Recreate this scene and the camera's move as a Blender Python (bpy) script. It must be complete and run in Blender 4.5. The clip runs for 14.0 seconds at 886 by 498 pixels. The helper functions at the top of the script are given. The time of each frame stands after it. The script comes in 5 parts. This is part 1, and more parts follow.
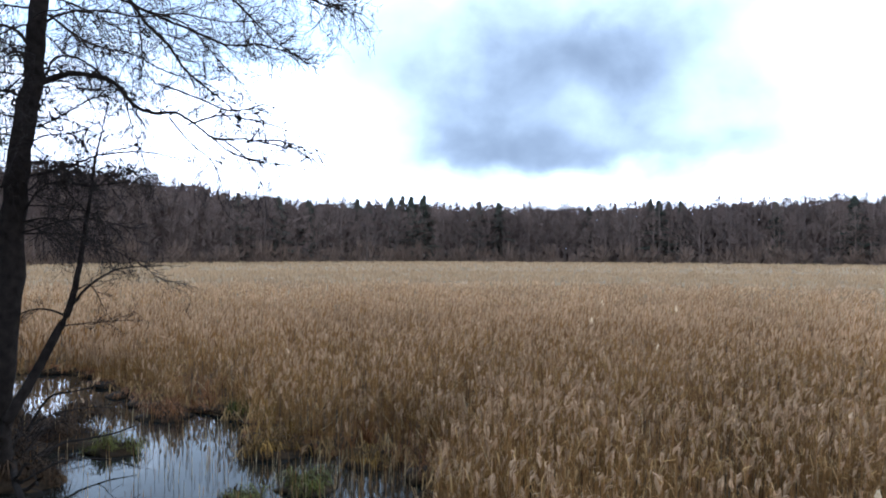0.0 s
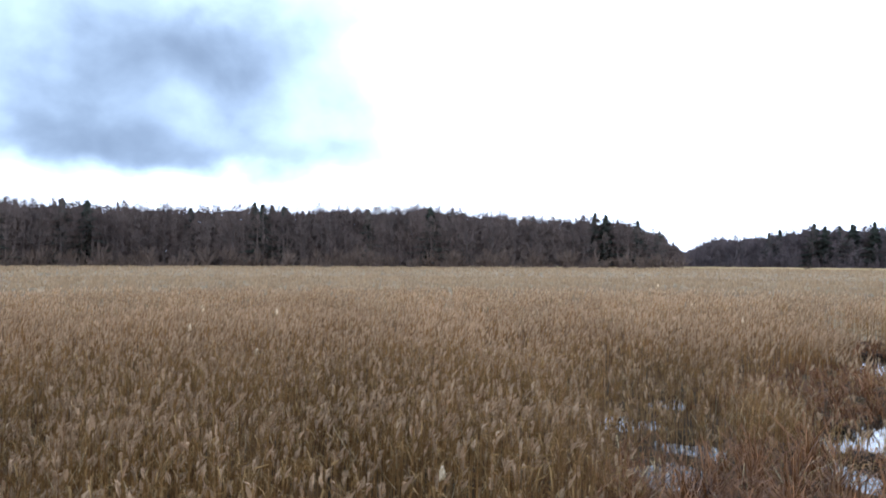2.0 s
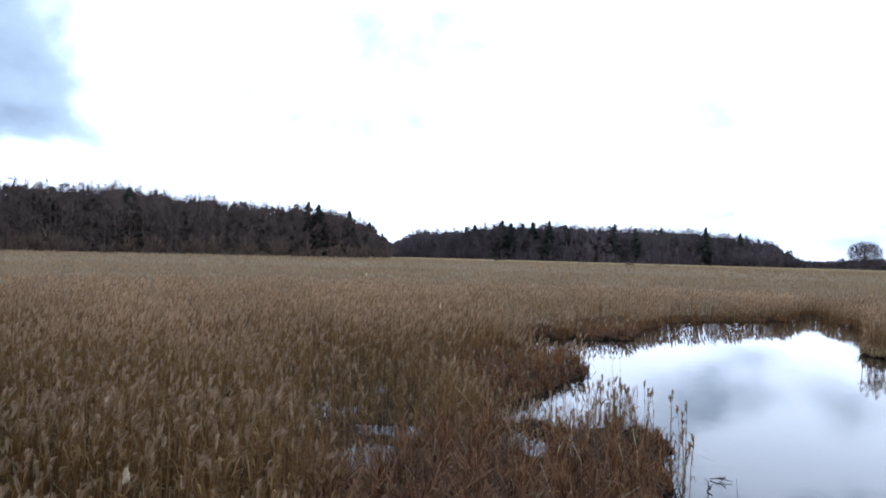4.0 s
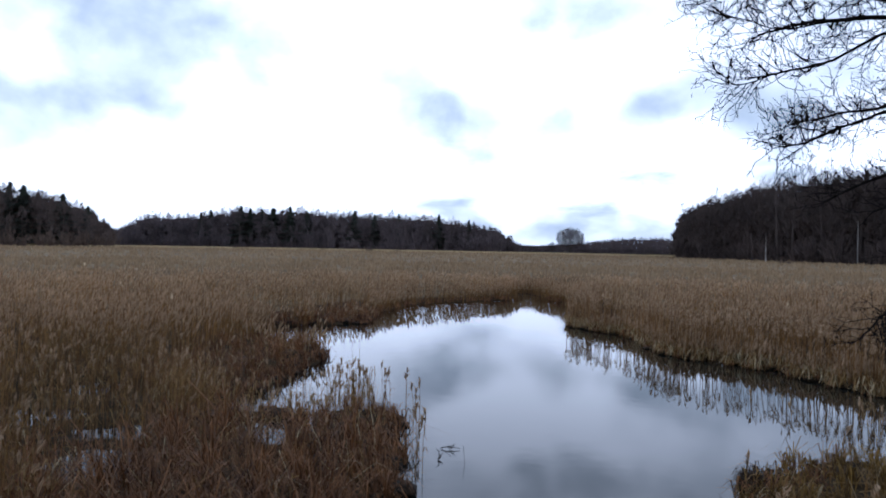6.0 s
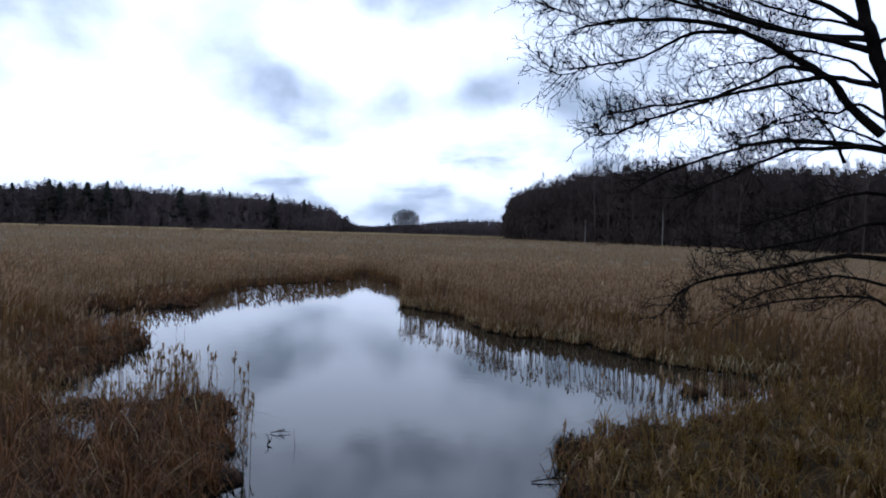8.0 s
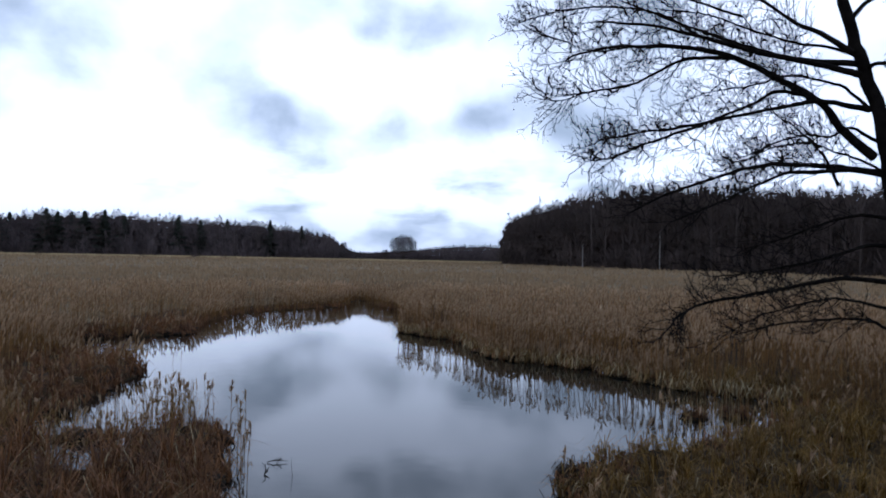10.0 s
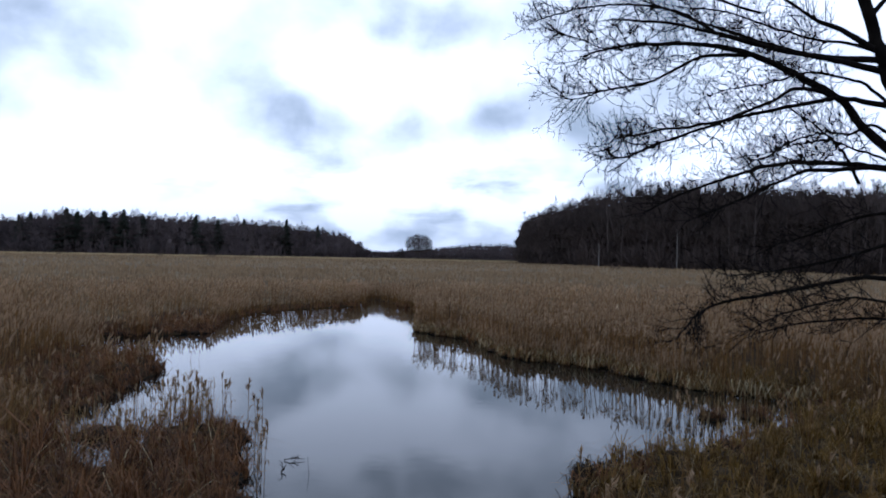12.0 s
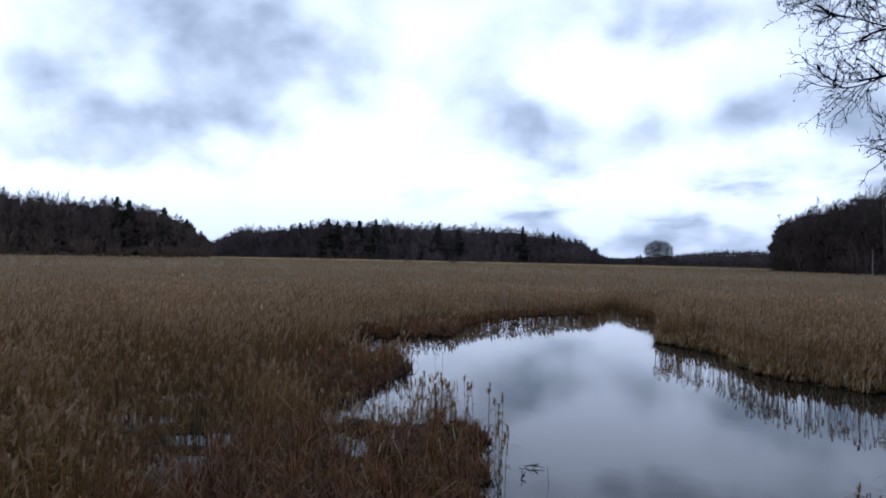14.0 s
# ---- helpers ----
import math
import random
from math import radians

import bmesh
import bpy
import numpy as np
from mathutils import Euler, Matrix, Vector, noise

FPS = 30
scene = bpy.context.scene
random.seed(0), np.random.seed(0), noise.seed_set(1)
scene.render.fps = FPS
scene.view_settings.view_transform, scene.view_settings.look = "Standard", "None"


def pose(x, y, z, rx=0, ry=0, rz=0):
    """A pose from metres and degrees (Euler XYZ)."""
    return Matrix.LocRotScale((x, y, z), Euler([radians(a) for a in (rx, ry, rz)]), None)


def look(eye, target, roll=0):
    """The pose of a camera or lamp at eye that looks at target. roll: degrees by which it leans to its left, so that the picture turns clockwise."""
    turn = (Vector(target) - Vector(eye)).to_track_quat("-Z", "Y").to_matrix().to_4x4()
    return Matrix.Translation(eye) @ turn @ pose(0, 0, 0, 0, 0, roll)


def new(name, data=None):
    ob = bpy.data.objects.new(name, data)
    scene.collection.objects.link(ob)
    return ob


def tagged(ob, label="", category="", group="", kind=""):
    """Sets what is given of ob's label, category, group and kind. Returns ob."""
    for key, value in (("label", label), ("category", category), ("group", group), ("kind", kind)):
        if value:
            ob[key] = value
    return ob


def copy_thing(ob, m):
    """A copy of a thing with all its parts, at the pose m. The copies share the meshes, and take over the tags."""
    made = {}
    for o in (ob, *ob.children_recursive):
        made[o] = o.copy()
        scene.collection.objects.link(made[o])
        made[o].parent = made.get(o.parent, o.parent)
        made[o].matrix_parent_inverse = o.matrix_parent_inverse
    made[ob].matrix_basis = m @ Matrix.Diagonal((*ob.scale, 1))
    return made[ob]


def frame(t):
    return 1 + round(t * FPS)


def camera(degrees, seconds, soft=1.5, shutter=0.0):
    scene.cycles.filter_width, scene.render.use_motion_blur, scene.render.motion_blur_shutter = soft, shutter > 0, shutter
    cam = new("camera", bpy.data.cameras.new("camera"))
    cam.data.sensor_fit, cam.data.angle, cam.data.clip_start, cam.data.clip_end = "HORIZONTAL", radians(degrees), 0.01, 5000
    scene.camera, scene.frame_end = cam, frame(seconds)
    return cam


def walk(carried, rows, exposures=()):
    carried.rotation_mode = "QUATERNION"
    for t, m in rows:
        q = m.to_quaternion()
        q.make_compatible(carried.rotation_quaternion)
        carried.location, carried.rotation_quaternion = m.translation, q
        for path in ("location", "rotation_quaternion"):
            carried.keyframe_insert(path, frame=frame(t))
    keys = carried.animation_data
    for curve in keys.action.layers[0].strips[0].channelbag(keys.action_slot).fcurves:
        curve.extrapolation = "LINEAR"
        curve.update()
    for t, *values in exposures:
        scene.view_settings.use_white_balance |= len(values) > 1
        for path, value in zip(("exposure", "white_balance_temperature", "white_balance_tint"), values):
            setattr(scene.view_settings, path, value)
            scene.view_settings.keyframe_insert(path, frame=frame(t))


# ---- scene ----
# Reed marsh in early spring, seen from a raised stand about 4.5 m over the water.
cam = camera(63.4, 14.0, soft=1.9)

# seconds, x, y, z, yaw to the left of +y, pitch, roll
ROWS = [
    (0.0, -0.37, -0.21, 4.56, 7.97, 0.37, 0.29), (0.5, -0.33, -0.15, 4.58, -1.82, 1.19, -0.48),
    (1.0, -0.30, -0.09, 4.59, -11.40, 1.33, 0.35), (1.5, -0.24, -0.05, 4.59, -17.44, 1.20, 0.40),
    (2.0, -0.20, 0.01, 4.57, -22.86, 0.80, 0.32), (2.5, -0.15, 0.06, 4.56, -27.97, 0.59, 0.71),
    (3.0, -0.08, 0.11, 4.54, -34.12, 0.09, 0.50), (3.5, -0.06, 0.08, 4.53, -39.98, 0.11, 1.23),
    (4.0, -0.03, 0.07, 4.52, -45.52, 0.27, 1.49), (4.2, -0.01, 0.06, 4.53, -48.00, -0.25, 1.51),
    (5.2, 0.02, 0.04, 4.50, -58.80, -0.25, 1.25),
    (6.3, 0.04, 0.02, 4.48, -68.26, -0.24, 1.01), (6.5, 0.06, 0.02, 4.49, -69.52, -0.08, 0.93),
    (7.0, 0.08, -0.01, 4.49, -70.88, -0.31, 0.95), (7.5, 0.10, -0.01, 4.49, -74.09, -0.83, 1.65),
    (8.0, 0.14, -0.01, 4.48, -79.03, -1.59, 1.69), (8.2, 0.15, 0.00, 4.48, -80.90, -1.39, 1.83),
    (8.7, 0.15, 0.00, 4.48, -83.60, -0.80, 1.60), (9.2, 0.15, -0.01, 4.48, -83.20, -0.20, 1.40),
    (9.8, 0.14, -0.02, 4.48, -80.00, 0.40, 1.25), (10.5, 0.13, -0.02, 4.49, -78.45, 0.55, 1.18),
    (11.0, 0.14, -0.02, 4.48, -78.51, 0.59, 1.15), (11.5, 0.14, -0.02, 4.48, -78.42, 0.46, 1.21),
    (12.0, 0.13, -0.02, 4.48, -77.92, 0.37, 1.18), (12.5, 0.15, -0.01, 4.48, -76.57, 0.16, 1.09),
    (13.0, 0.21, 0.05, 4.50, -69.88, 0.01, 0.93), (13.5, 0.22, 0.08, 4.51, -63.41, 0.44, 1.68),
    (14.0, 0.21, 0.10, 4.51, -59.28, 0.49, 1.24)]


def aim(x, y, z, yaw, pitch, roll):
    a, b = radians(yaw), radians(pitch)
    return look((x, y, z), (x - math.sin(a) * math.cos(b), y + math.cos(a) * math.cos(b), z + math.sin(b)), roll)


EXPOSURES = [(0.0, -0.12, 6750, 10), (1.5, -0.12, 6750, 10), (3.0, -0.52, 6750, 10), (4.2, -0.98, 6650, 10), (6.3, -1.6, 6560, 12.5), (8.2, -1.85, 6520, 12), (12.5, -1.85, 6520, 12), (14.0, -1.97, 6480, 12.5)]
walk(cam, [(t, aim(*row)) for t, *row in ROWS], exposures=EXPOSURES)

# ---- sky and sun ----
SUN_YAW, SUN_EL = -30.0, 38.0


def build_sky():
    world = bpy.data.worlds.new("overcast_sky")
    scene.world = world
    world.use_nodes = True
    nt = world.node_tree
    nt.nodes.clear()
    N, link = nt.nodes.new, nt.links.new

    def put(sock, v):
        if isinstance(v, (int, float, tuple)):
            sock.default_value = v
        else:
            link(v, sock)

    def op(kind, a, b=0.0, c=0.0):
        n = N("ShaderNodeMath")
        n.operation = kind
        for s, v in zip(n.inputs, (a, b, c)):
            put(s, v)
        return n.outputs[0]

    def mixc(f, a, b):
        n = N("ShaderNodeMix")
        n.data_type = "RGBA"
        put(n.inputs[0], f), put(n.inputs[6], a), put(n.inputs[7], b)
        return n.outputs[2]

    def noise_at(vec, scale, detail, rough=0.55, distort=0.0):
        n = N("ShaderNodeTexNoise")
        put(n.inputs["Vector"], vec)
        n.inputs["Scale"].default_value, n.inputs["Detail"].default_value = scale, detail
        n.inputs["Roughness"].default_value, n.inputs["Distortion"].default_value = rough, distort
        return n.outputs

    sep = N("ShaderNodeSeparateXYZ")
    link(N("ShaderNodeTexCoord").outputs["Generated"], sep.inputs[0])
    x, y, z = sep.outputs
    zc = op("MAXIMUM", z, 0.0)
    yaw = op("MULTIPLY", op("ARCTAN2", op("MULTIPLY", x, -1.0), y), 180 / math.pi)
    el = op("MULTIPLY", op("ARCSINE", zc), 180 / math.pi)
    # cloud deck: the plane over the place, flattened towards the horizon
    deck = N("ShaderNodeCombineXYZ")
    den = op("ADD", zc, 0.45)
    put(deck.inputs[0], op("DIVIDE", x, den)), put(deck.inputs[1], op("DIVIDE", y, den))
    low = noise_at(deck.outputs[0], 2.9, 6.0, 0.5, 0.1)
    dome = N("ShaderNodeCombineXYZ")
    put(dome.inputs[0], x), put(dome.inputs[1], y), put(dome.inputs[2], op("MULTIPLY", z, 1.25))
    fine = noise_at(dome.outputs[0], 8.5, 5.0, 0.46, 0.2)
    # edges of the big clouds are frayed by noise on the angles, in billows and in wisps
    angles = N("ShaderNodeCombineXYZ")
    put(angles.inputs[0], yaw), put(angles.inputs[1], op("MULTIPLY", el, 1.15))
    fray = N("ShaderNodeSeparateColor")
    link(noise_at(angles.outputs[0], 0.16, 5.0, 0.47, 0.2)[1], fray.inputs[0])
    wy = op("ADD", yaw, op("MULTIPLY", op("SUBTRACT", fray.outputs[0], 0.5), 11.0))
    we = op("ADD", el, op("MULTIPLY", op("SUBTRACT", fray.outputs[1], 0.5), 7.0))

    def cloud(a, e, sa, se, amount):
        da, de = op("DIVIDE", op("SUBTRACT", wy, a), sa), op("DIVIDE", op("SUBTRACT", we, e), se)
        q = op("ADD", op("MULTIPLY", da, da), op("MULTIPLY", de, de))
        return op("MULTIPLY", op("EXPONENT", op("MULTIPLY", q, -0.75)), amount)

    def ramp(v, a, b, c=0.0, d=1.0):
        n = N("ShaderNodeMapRange")
        n.interpolation_type = "SMOOTHSTEP"
        put(n.inputs[0], v)
        for k, w in enumerate((a, b, c, d)):
            n.inputs[k + 1].default_value = w
        return n.outputs[0]

    total = op("MULTIPLY", op("SUBTRACT", low[0], 0.5), 1.8)
    total = op("ADD", total, op("MULTIPLY", op("SUBTRACT", fine[0], 0.5), 3.0))
    # rows of small cumulus low over the horizon, flattened by distance
    rows = N("ShaderNodeCombineXYZ")
    put(rows.inputs[0], yaw), put(rows.inputs[1], op("MULTIPLY", el, 3.2))
    puffs = noise_at(rows.outputs[0], 0.15, 5.0, 0.55, 0.4)
    belt = op("MULTIPLY", ramp(el, 5.5, 9.5, 1.0, 0.0), ramp(yaw, -62.0, -40.0, 1.0, 0.1))
    total = op("ADD", total, op("MULTIPLY", op("MULTIPLY", op("SUBTRACT", puffs[0], 0.49), 3.8), belt))
    for c in CLOUDS:
        total = op("ADD", total, cloud(*c))
    thick = N("ShaderNodeMapRange")
    thick.interpolation_type = "SMOOTHSTEP"
    put(thick.inputs[0], total)
    thick.inputs[1].default_value, thick.inputs[2].default_value = -0.2, 2.2
    nishita = N("ShaderNodeTexSky")
    nishita.sky_type, nishita.sun_disc = "NISHITA", False
    nishita.sun_elevation, nishita.sun_rotation = radians(SUN_EL), radians(-SUN_YAW)
    blue = N("ShaderNodeMix")
    blue.data_type, blue.blend_type = "RGBA", "MULTIPLY"
    blue.inputs[0].default_value = 1.0
    link(nishita.outputs[0], blue.inputs[6])
    blue.inputs[7].default_value = (0.10, 0.10, 0.10, 1)
    veil = mixc(0.86, blue.outputs[2], SKY_WHITE)
    heavy = N("ShaderNodeMapRange")
    heavy.interpolation_type = "SMOOTHSTEP"
    put(heavy.inputs[0], total)
    heavy.inputs[1].default_value, heavy.inputs[2].default_value = 1.5, 5.0
    grey = mixc(heavy.outputs[0], SKY_PALE, SKY_GREY)
    high = N("ShaderNodeMapRange")
    put(high.inputs[0], el)
    high.inputs[1].default_value, high.inputs[2].default_value = 18.0, 42.0
    veil = mixc(high.outputs[0], veil, SKY_HIGH)
    col = mixc(thick.outputs[0], veil, grey)
    # paler, greyer air low over the horizon
    haze = N("ShaderNodeMapRange")
    put(haze.inputs[0], el)
    haze.inputs[1].default_value, haze.inputs[2].default_value = 0.0, 5.0
    haze.inputs[3].default_value, haze.inputs[4].default_value = 0.45, 0.0
    col = mixc(haze.outputs[0], col, SKY_LOW)
    bg = N("ShaderNodeBackground")
    link(col, bg.inputs[0])
    bg.inputs[1].default_value = 1.0
    link(bg.outputs[0], N("ShaderNodeOutputWorld").inputs[0])


SKY_WHITE, SKY_GREY, SKY_PALE, SKY_LOW, SKY_HIGH = (4.5, 5.4, 7.2, 1), (0.33, 0.48, 0.76, 1), (1.12, 1.56, 2.25, 1), (1.4, 1.85, 2.7, 1), (0.61, 1.0, 1.66, 1)
# yaw, elevation, half width, half height (degrees), amount
CLOUDS = [
    # the dark cloud over the left wood, with its pale rim
    (-1.5, 13.5, 16, 9, 1.5), (2, 12.3, 9.5, 5.5, 1.5), (4.5, 7.7, 8, 2.2, 1.4), (6, 17.5, 12, 4.5, 1.0), (-6, 20, 9, 3.5, 0.5), (-7.5, 17, 8, 3.6, 1.1), (-2.0, 6.9, 6, 1.4, 0.9), (-11, 7.6, 5, 1.8, 0.9), (-17.5, 7.2, 5, 1.3, 0.9), (-13.5, 16, 6, 5, 0.9), (-13, 10, 6, 4, 0.6), (9, 11, 6, 4, 0.6), (-2.5, 10.5, 6, 4, 0.9), (31, 18, 14, 4.5, 2.6),
    # the banks over the gap between the woods
    (-43.5, 14, 10, 6.5, 1.0), (-43.0, 16.5, 6, 4, 0.6), (-41, 8.6, 7.5, 1.7, 0.8), (-29.5, 9.5, 7, 4.5, 0.9), (-29.5, 6.6, 7.5, 1.3, 0.7), (-30.5, 16, 7, 4, 0.9), (-36, 12, 1.8, 6, -0.5),
    # torn patches over the pond
    (-66.5, 10.6, 4.2, 2.1, 0.85), (-61, 11.8, 4.5, 3.5, 0.5), (-78.2, 17.6, 3.6, 2.2, 1.1), (-73.5, 9.6, 3.2, 1.7, 0.7), (-80.5, 9.6, 5, 1.6, 0.75), (-85.2, 11.2, 5.5, 2.0, 0.75), (-88, 9.6, 5, 2.6, 0.6), (-95, 13.8, 7, 4.5, 0.55),
    (-92, 17, 9, 4, 0.4), (-67, 20, 10, 4, 0.4),
    # grey foot of the sky behind the far marsh
    (-78, 1.3, 15, 1.7, 1.3), (-79, 5.6, 7, 0.8, 0.4), (-71.6, 4.0, 1.9, 1.2, -1.5), (-80, 4.0, 6, 0.8, -0.8),
    # bright gaps
    (-25, 14, 5, 7, -1.2), (-33, 3, 9, 2.5, -1.2), (-53, 9, 5, 4, -0.9), (17, 5, 7, 3, -1.2), (-6, 2.6, 24, 2.2, -2.2), (-71, 14, 4, 3, -0.6)]
build_sky()

sun = bpy.data.lights.new("sun", "SUN")
sun.energy, sun.angle, sun.color = 0.9, radians(30), (1.0, 0.91, 0.78)
sun_ob = new("sun", sun)
a, b = radians(SUN_YAW), radians(SUN_EL)
sun_ob.matrix_world = look((-math.sin(a) * math.cos(b) * 50, math.cos(a) * math.cos(b) * 50, math.sin(b) * 50), (0, 0, 0))


# ---- materials ----
def material(name, low, high, rough=0.8, scale=3.0, bump=0.0, island=0.0, spec=0.3, translucent=0.0, patch=0.0, patch_scale=0.14):
    """Two-scale noise between two colours, varied from piece to piece by island."""
    m = bpy.data.materials.new(name)
    m.use_nodes = True
    nt = m.node_tree
    N, link = nt.nodes.new, nt.links.new
    p = nt.nodes["Principled BSDF"]
    p.inputs["Roughness"].default_value = rough
    p.inputs["Specular IOR Level"].default_value = spec
    tc = N("ShaderNodeTexCoord")
    n1, n2 = N("ShaderNodeTexNoise"), N("ShaderNodeTexNoise")
    n1.inputs["Scale"].default_value, n2.inputs["Scale"].default_value = scale, scale * 9
    n1.inputs["Detail"].default_value, n2.inputs["Detail"].default_value = 4, 3
    link(tc.outputs["Object"], n1.inputs[0]), link(tc.outputs["Object"], n2.inputs[0])
    s = N("ShaderNodeMath")
    s.operation = "MULTIPLY_ADD"
    link(n2.outputs[0], s.inputs[0])
    s.inputs[1].default_value = 0.45
    link(n1.outputs[0], s.inputs[2])
    f = N("ShaderNodeMapRange")
    link(s.outputs[0], f.inputs[0])
    f.inputs[1].default_value, f.inputs[2].default_value = 0.5, 0.95
    fac = f.outputs[0]
    if island:
        geo = N("ShaderNodeNewGeometry")
        mixf = N("ShaderNodeMix")
        mixf.inputs[0].default_value = island
        link(fac, mixf.inputs[2]), link(geo.outputs["Random Per Island"], mixf.inputs[3])
        fac = mixf.outputs[0]
    if patch:
        n0, sh = N("ShaderNodeTexNoise"), N("ShaderNodeMath")
        n0.inputs["Scale"].default_value, n0.inputs["Detail"].default_value = patch_scale, 3
        link(tc.outputs["Object"], n0.inputs[0])
        sh.operation, sh.use_clamp = "MULTIPLY_ADD", True
        off = N("ShaderNodeMath")
        off.operation = "SUBTRACT"
        link(n0.outputs[0], off.inputs[0])
        off.inputs[1].default_value = 0.5
        link(off.outputs[0], sh.inputs[0])
        sh.inputs[1].default_value = patch
        link(fac, sh.inputs[2])
        fac = sh.outputs[0]
    mix = N("ShaderNodeMix")
    mix.data_type = "RGBA"
    link(fac, mix.inputs[0])
    mix.inputs[6].default_value, mix.inputs[7].default_value = (*low, 1), (*high, 1)
    link(mix.outputs[2], p.inputs["Base Color"])
    if bump:
        bn = N("ShaderNodeBump")
        bn.inputs["Strength"].default_value, bn.inputs["Distance"].default_value = bump, 0.02
        link(n2.outputs[0], bn.inputs["Height"]), link(bn.outputs[0], p.inputs["Normal"])
    if translucent:
        tr, ms = N("ShaderNodeBsdfTranslucent"), N("ShaderNodeMixShader")
        link(mix.outputs[2], tr.inputs[0])
        ms.inputs[0].default_value = translucent
        link(p.outputs[0], ms.inputs[1]), link(tr.outputs[0], ms.inputs[2])
        link(ms.outputs[0], nt.nodes["Material Output"].inputs[0])
    return m


def water_material():
    m = bpy.data.materials.new("still_water")
    m.use_nodes = True
    nt = m.node_tree
    p = nt.nodes["Principled BSDF"]
    p.inputs["Base Color"].default_value = (0.012, 0.013, 0.011, 1)
    p.inputs["Roughness"].default_value, p.inputs["IOR"].default_value = 0.03, 1.333
    tc, n = nt.nodes.new("ShaderNodeTexCoord"), nt.nodes.new("ShaderNodeTexNoise")
    n.inputs["Scale"].default_value, n.inputs["Detail"].default_value = 1.6, 3
    b = nt.nodes.new("ShaderNodeBump")
    b.inputs["Strength"].default_value, b.inputs["Distance"].default_value = 0.06, 0.03
    nt.links.new(tc.outputs["Object"], n.inputs[0]), nt.links.new(n.outputs[0], b.inputs["Height"])
    nt.links.new(b.outputs[0], p.inputs["Normal"])
    return m


M_STEM = material("reed_stem_straw", (0.101, 0.044, 0.014), (0.421, 0.215, 0.072), 0.65, 2.0, island=0.75, translucent=0.15, patch=0.9)
M_LEAF = material("reed_leaf_dry", (0.143, 0.073, 0.024), (0.462, 0.270, 0.100), 0.7, 2.0, island=0.75, translucent=0.25, patch=0.9)
M_PLUME = material("reed_plume", (0.227, 0.138, 0.074), (0.636, 0.423, 0.253), 0.95, 2.0, island=0.7, translucent=0.25, patch=0.9)
M_FAR = material("reed_tops_far", (0.205, 0.131, 0.070), (0.385, 0.258, 0.145), 0.9, 0.4, island=0.5, patch=0.6)
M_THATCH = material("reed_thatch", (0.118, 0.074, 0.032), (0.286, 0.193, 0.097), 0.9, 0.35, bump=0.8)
M_SEDGE = material("sedge_brown", (0.044, 0.016, 0.007), (0.370, 0.155, 0.057), 0.75, 2.0, island=0.7, translucent=0.2, patch=1.3, patch_scale=0.9)
M_GREEN = material("sedge_olive", (0.031, 0.014, 0.005), (0.387, 0.209, 0.045), 0.75, 1.2, island=0.65, translucent=0.25, patch=1.5, patch_scale=0.8)
M_MOSS = material("tussock_green", (0.042, 0.046, 0.010), (0.15, 0.15, 0.03), 0.85, 1.5, island=0.6, translucent=0.2)
M_ROOT = material("dead_roots", (0.014, 0.008, 0.005), (0.075, 0.042, 0.021), 0.9, 2.0, island=0.7, spec=0.15)
M_PEAT = material("wet_peat", (0.010, 0.007, 0.004), (0.045, 0.027, 0.014), 0.9, 3.0, bump=0.9, spec=0.15)
M_GROUND = material("marsh_litter", (0.025, 0.014, 0.006), (0.085, 0.05, 0.022), 0.95, 1.1, bump=0.7, spec=0.1)
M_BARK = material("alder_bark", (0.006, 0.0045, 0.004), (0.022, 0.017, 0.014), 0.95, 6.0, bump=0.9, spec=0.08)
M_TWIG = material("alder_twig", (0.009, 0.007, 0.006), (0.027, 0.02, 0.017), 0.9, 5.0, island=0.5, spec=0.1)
M_WOOD = material("bare_wood", (0.057, 0.039, 0.034), (0.156, 0.111, 0.092), 0.9, 0.05, island=0.35, patch=1.3)
M_WOOD_FAR = material("bare_wood_far", (0.055, 0.041, 0.040), (0.153, 0.115, 0.111), 0.9, 0.05, island=0.5, patch=1.3)
M_WOOD_DARK = material("bare_alder_wood", (0.032, 0.022, 0.019), (0.115, 0.082, 0.070), 0.9, 0.05, island=0.5, patch=1.3)
M_BOUGH = material("grey_bough", (0.043, 0.031, 0.026), (0.128, 0.095, 0.082), 0.9, 0.6)
M_SHRUB = material("willow_shrub", (0.068, 0.043, 0.032), (0.170, 0.115, 0.085), 0.9, 0.05, island=0.6)
M_SPRUCE = material("spruce_needles", (0.018, 0.022, 0.015), (0.055, 0.062, 0.042), 0.9, 0.3, island=0.6)
M_BIRCH = material("birch_bark", (0.15, 0.13, 0.12), (0.45, 0.42, 0.38), 0.8, 2.0)
M_FLUFF = material("cattail_fluff", (0.66, 0.46, 0.26), (0.88, 0.70, 0.46), 0.95, 30.0, bump=0.6)
M_DEAD = material("bleached_stalk", (0.34, 0.23, 0.11), (0.60, 0.45, 0.25), 0.8, 6.0)
M_WATER = water_material()


# ---- mesh helpers ----
def unit(v):
    return v / np.maximum(np.linalg.norm(v, axis=-1, keepdims=True), 1e-9)


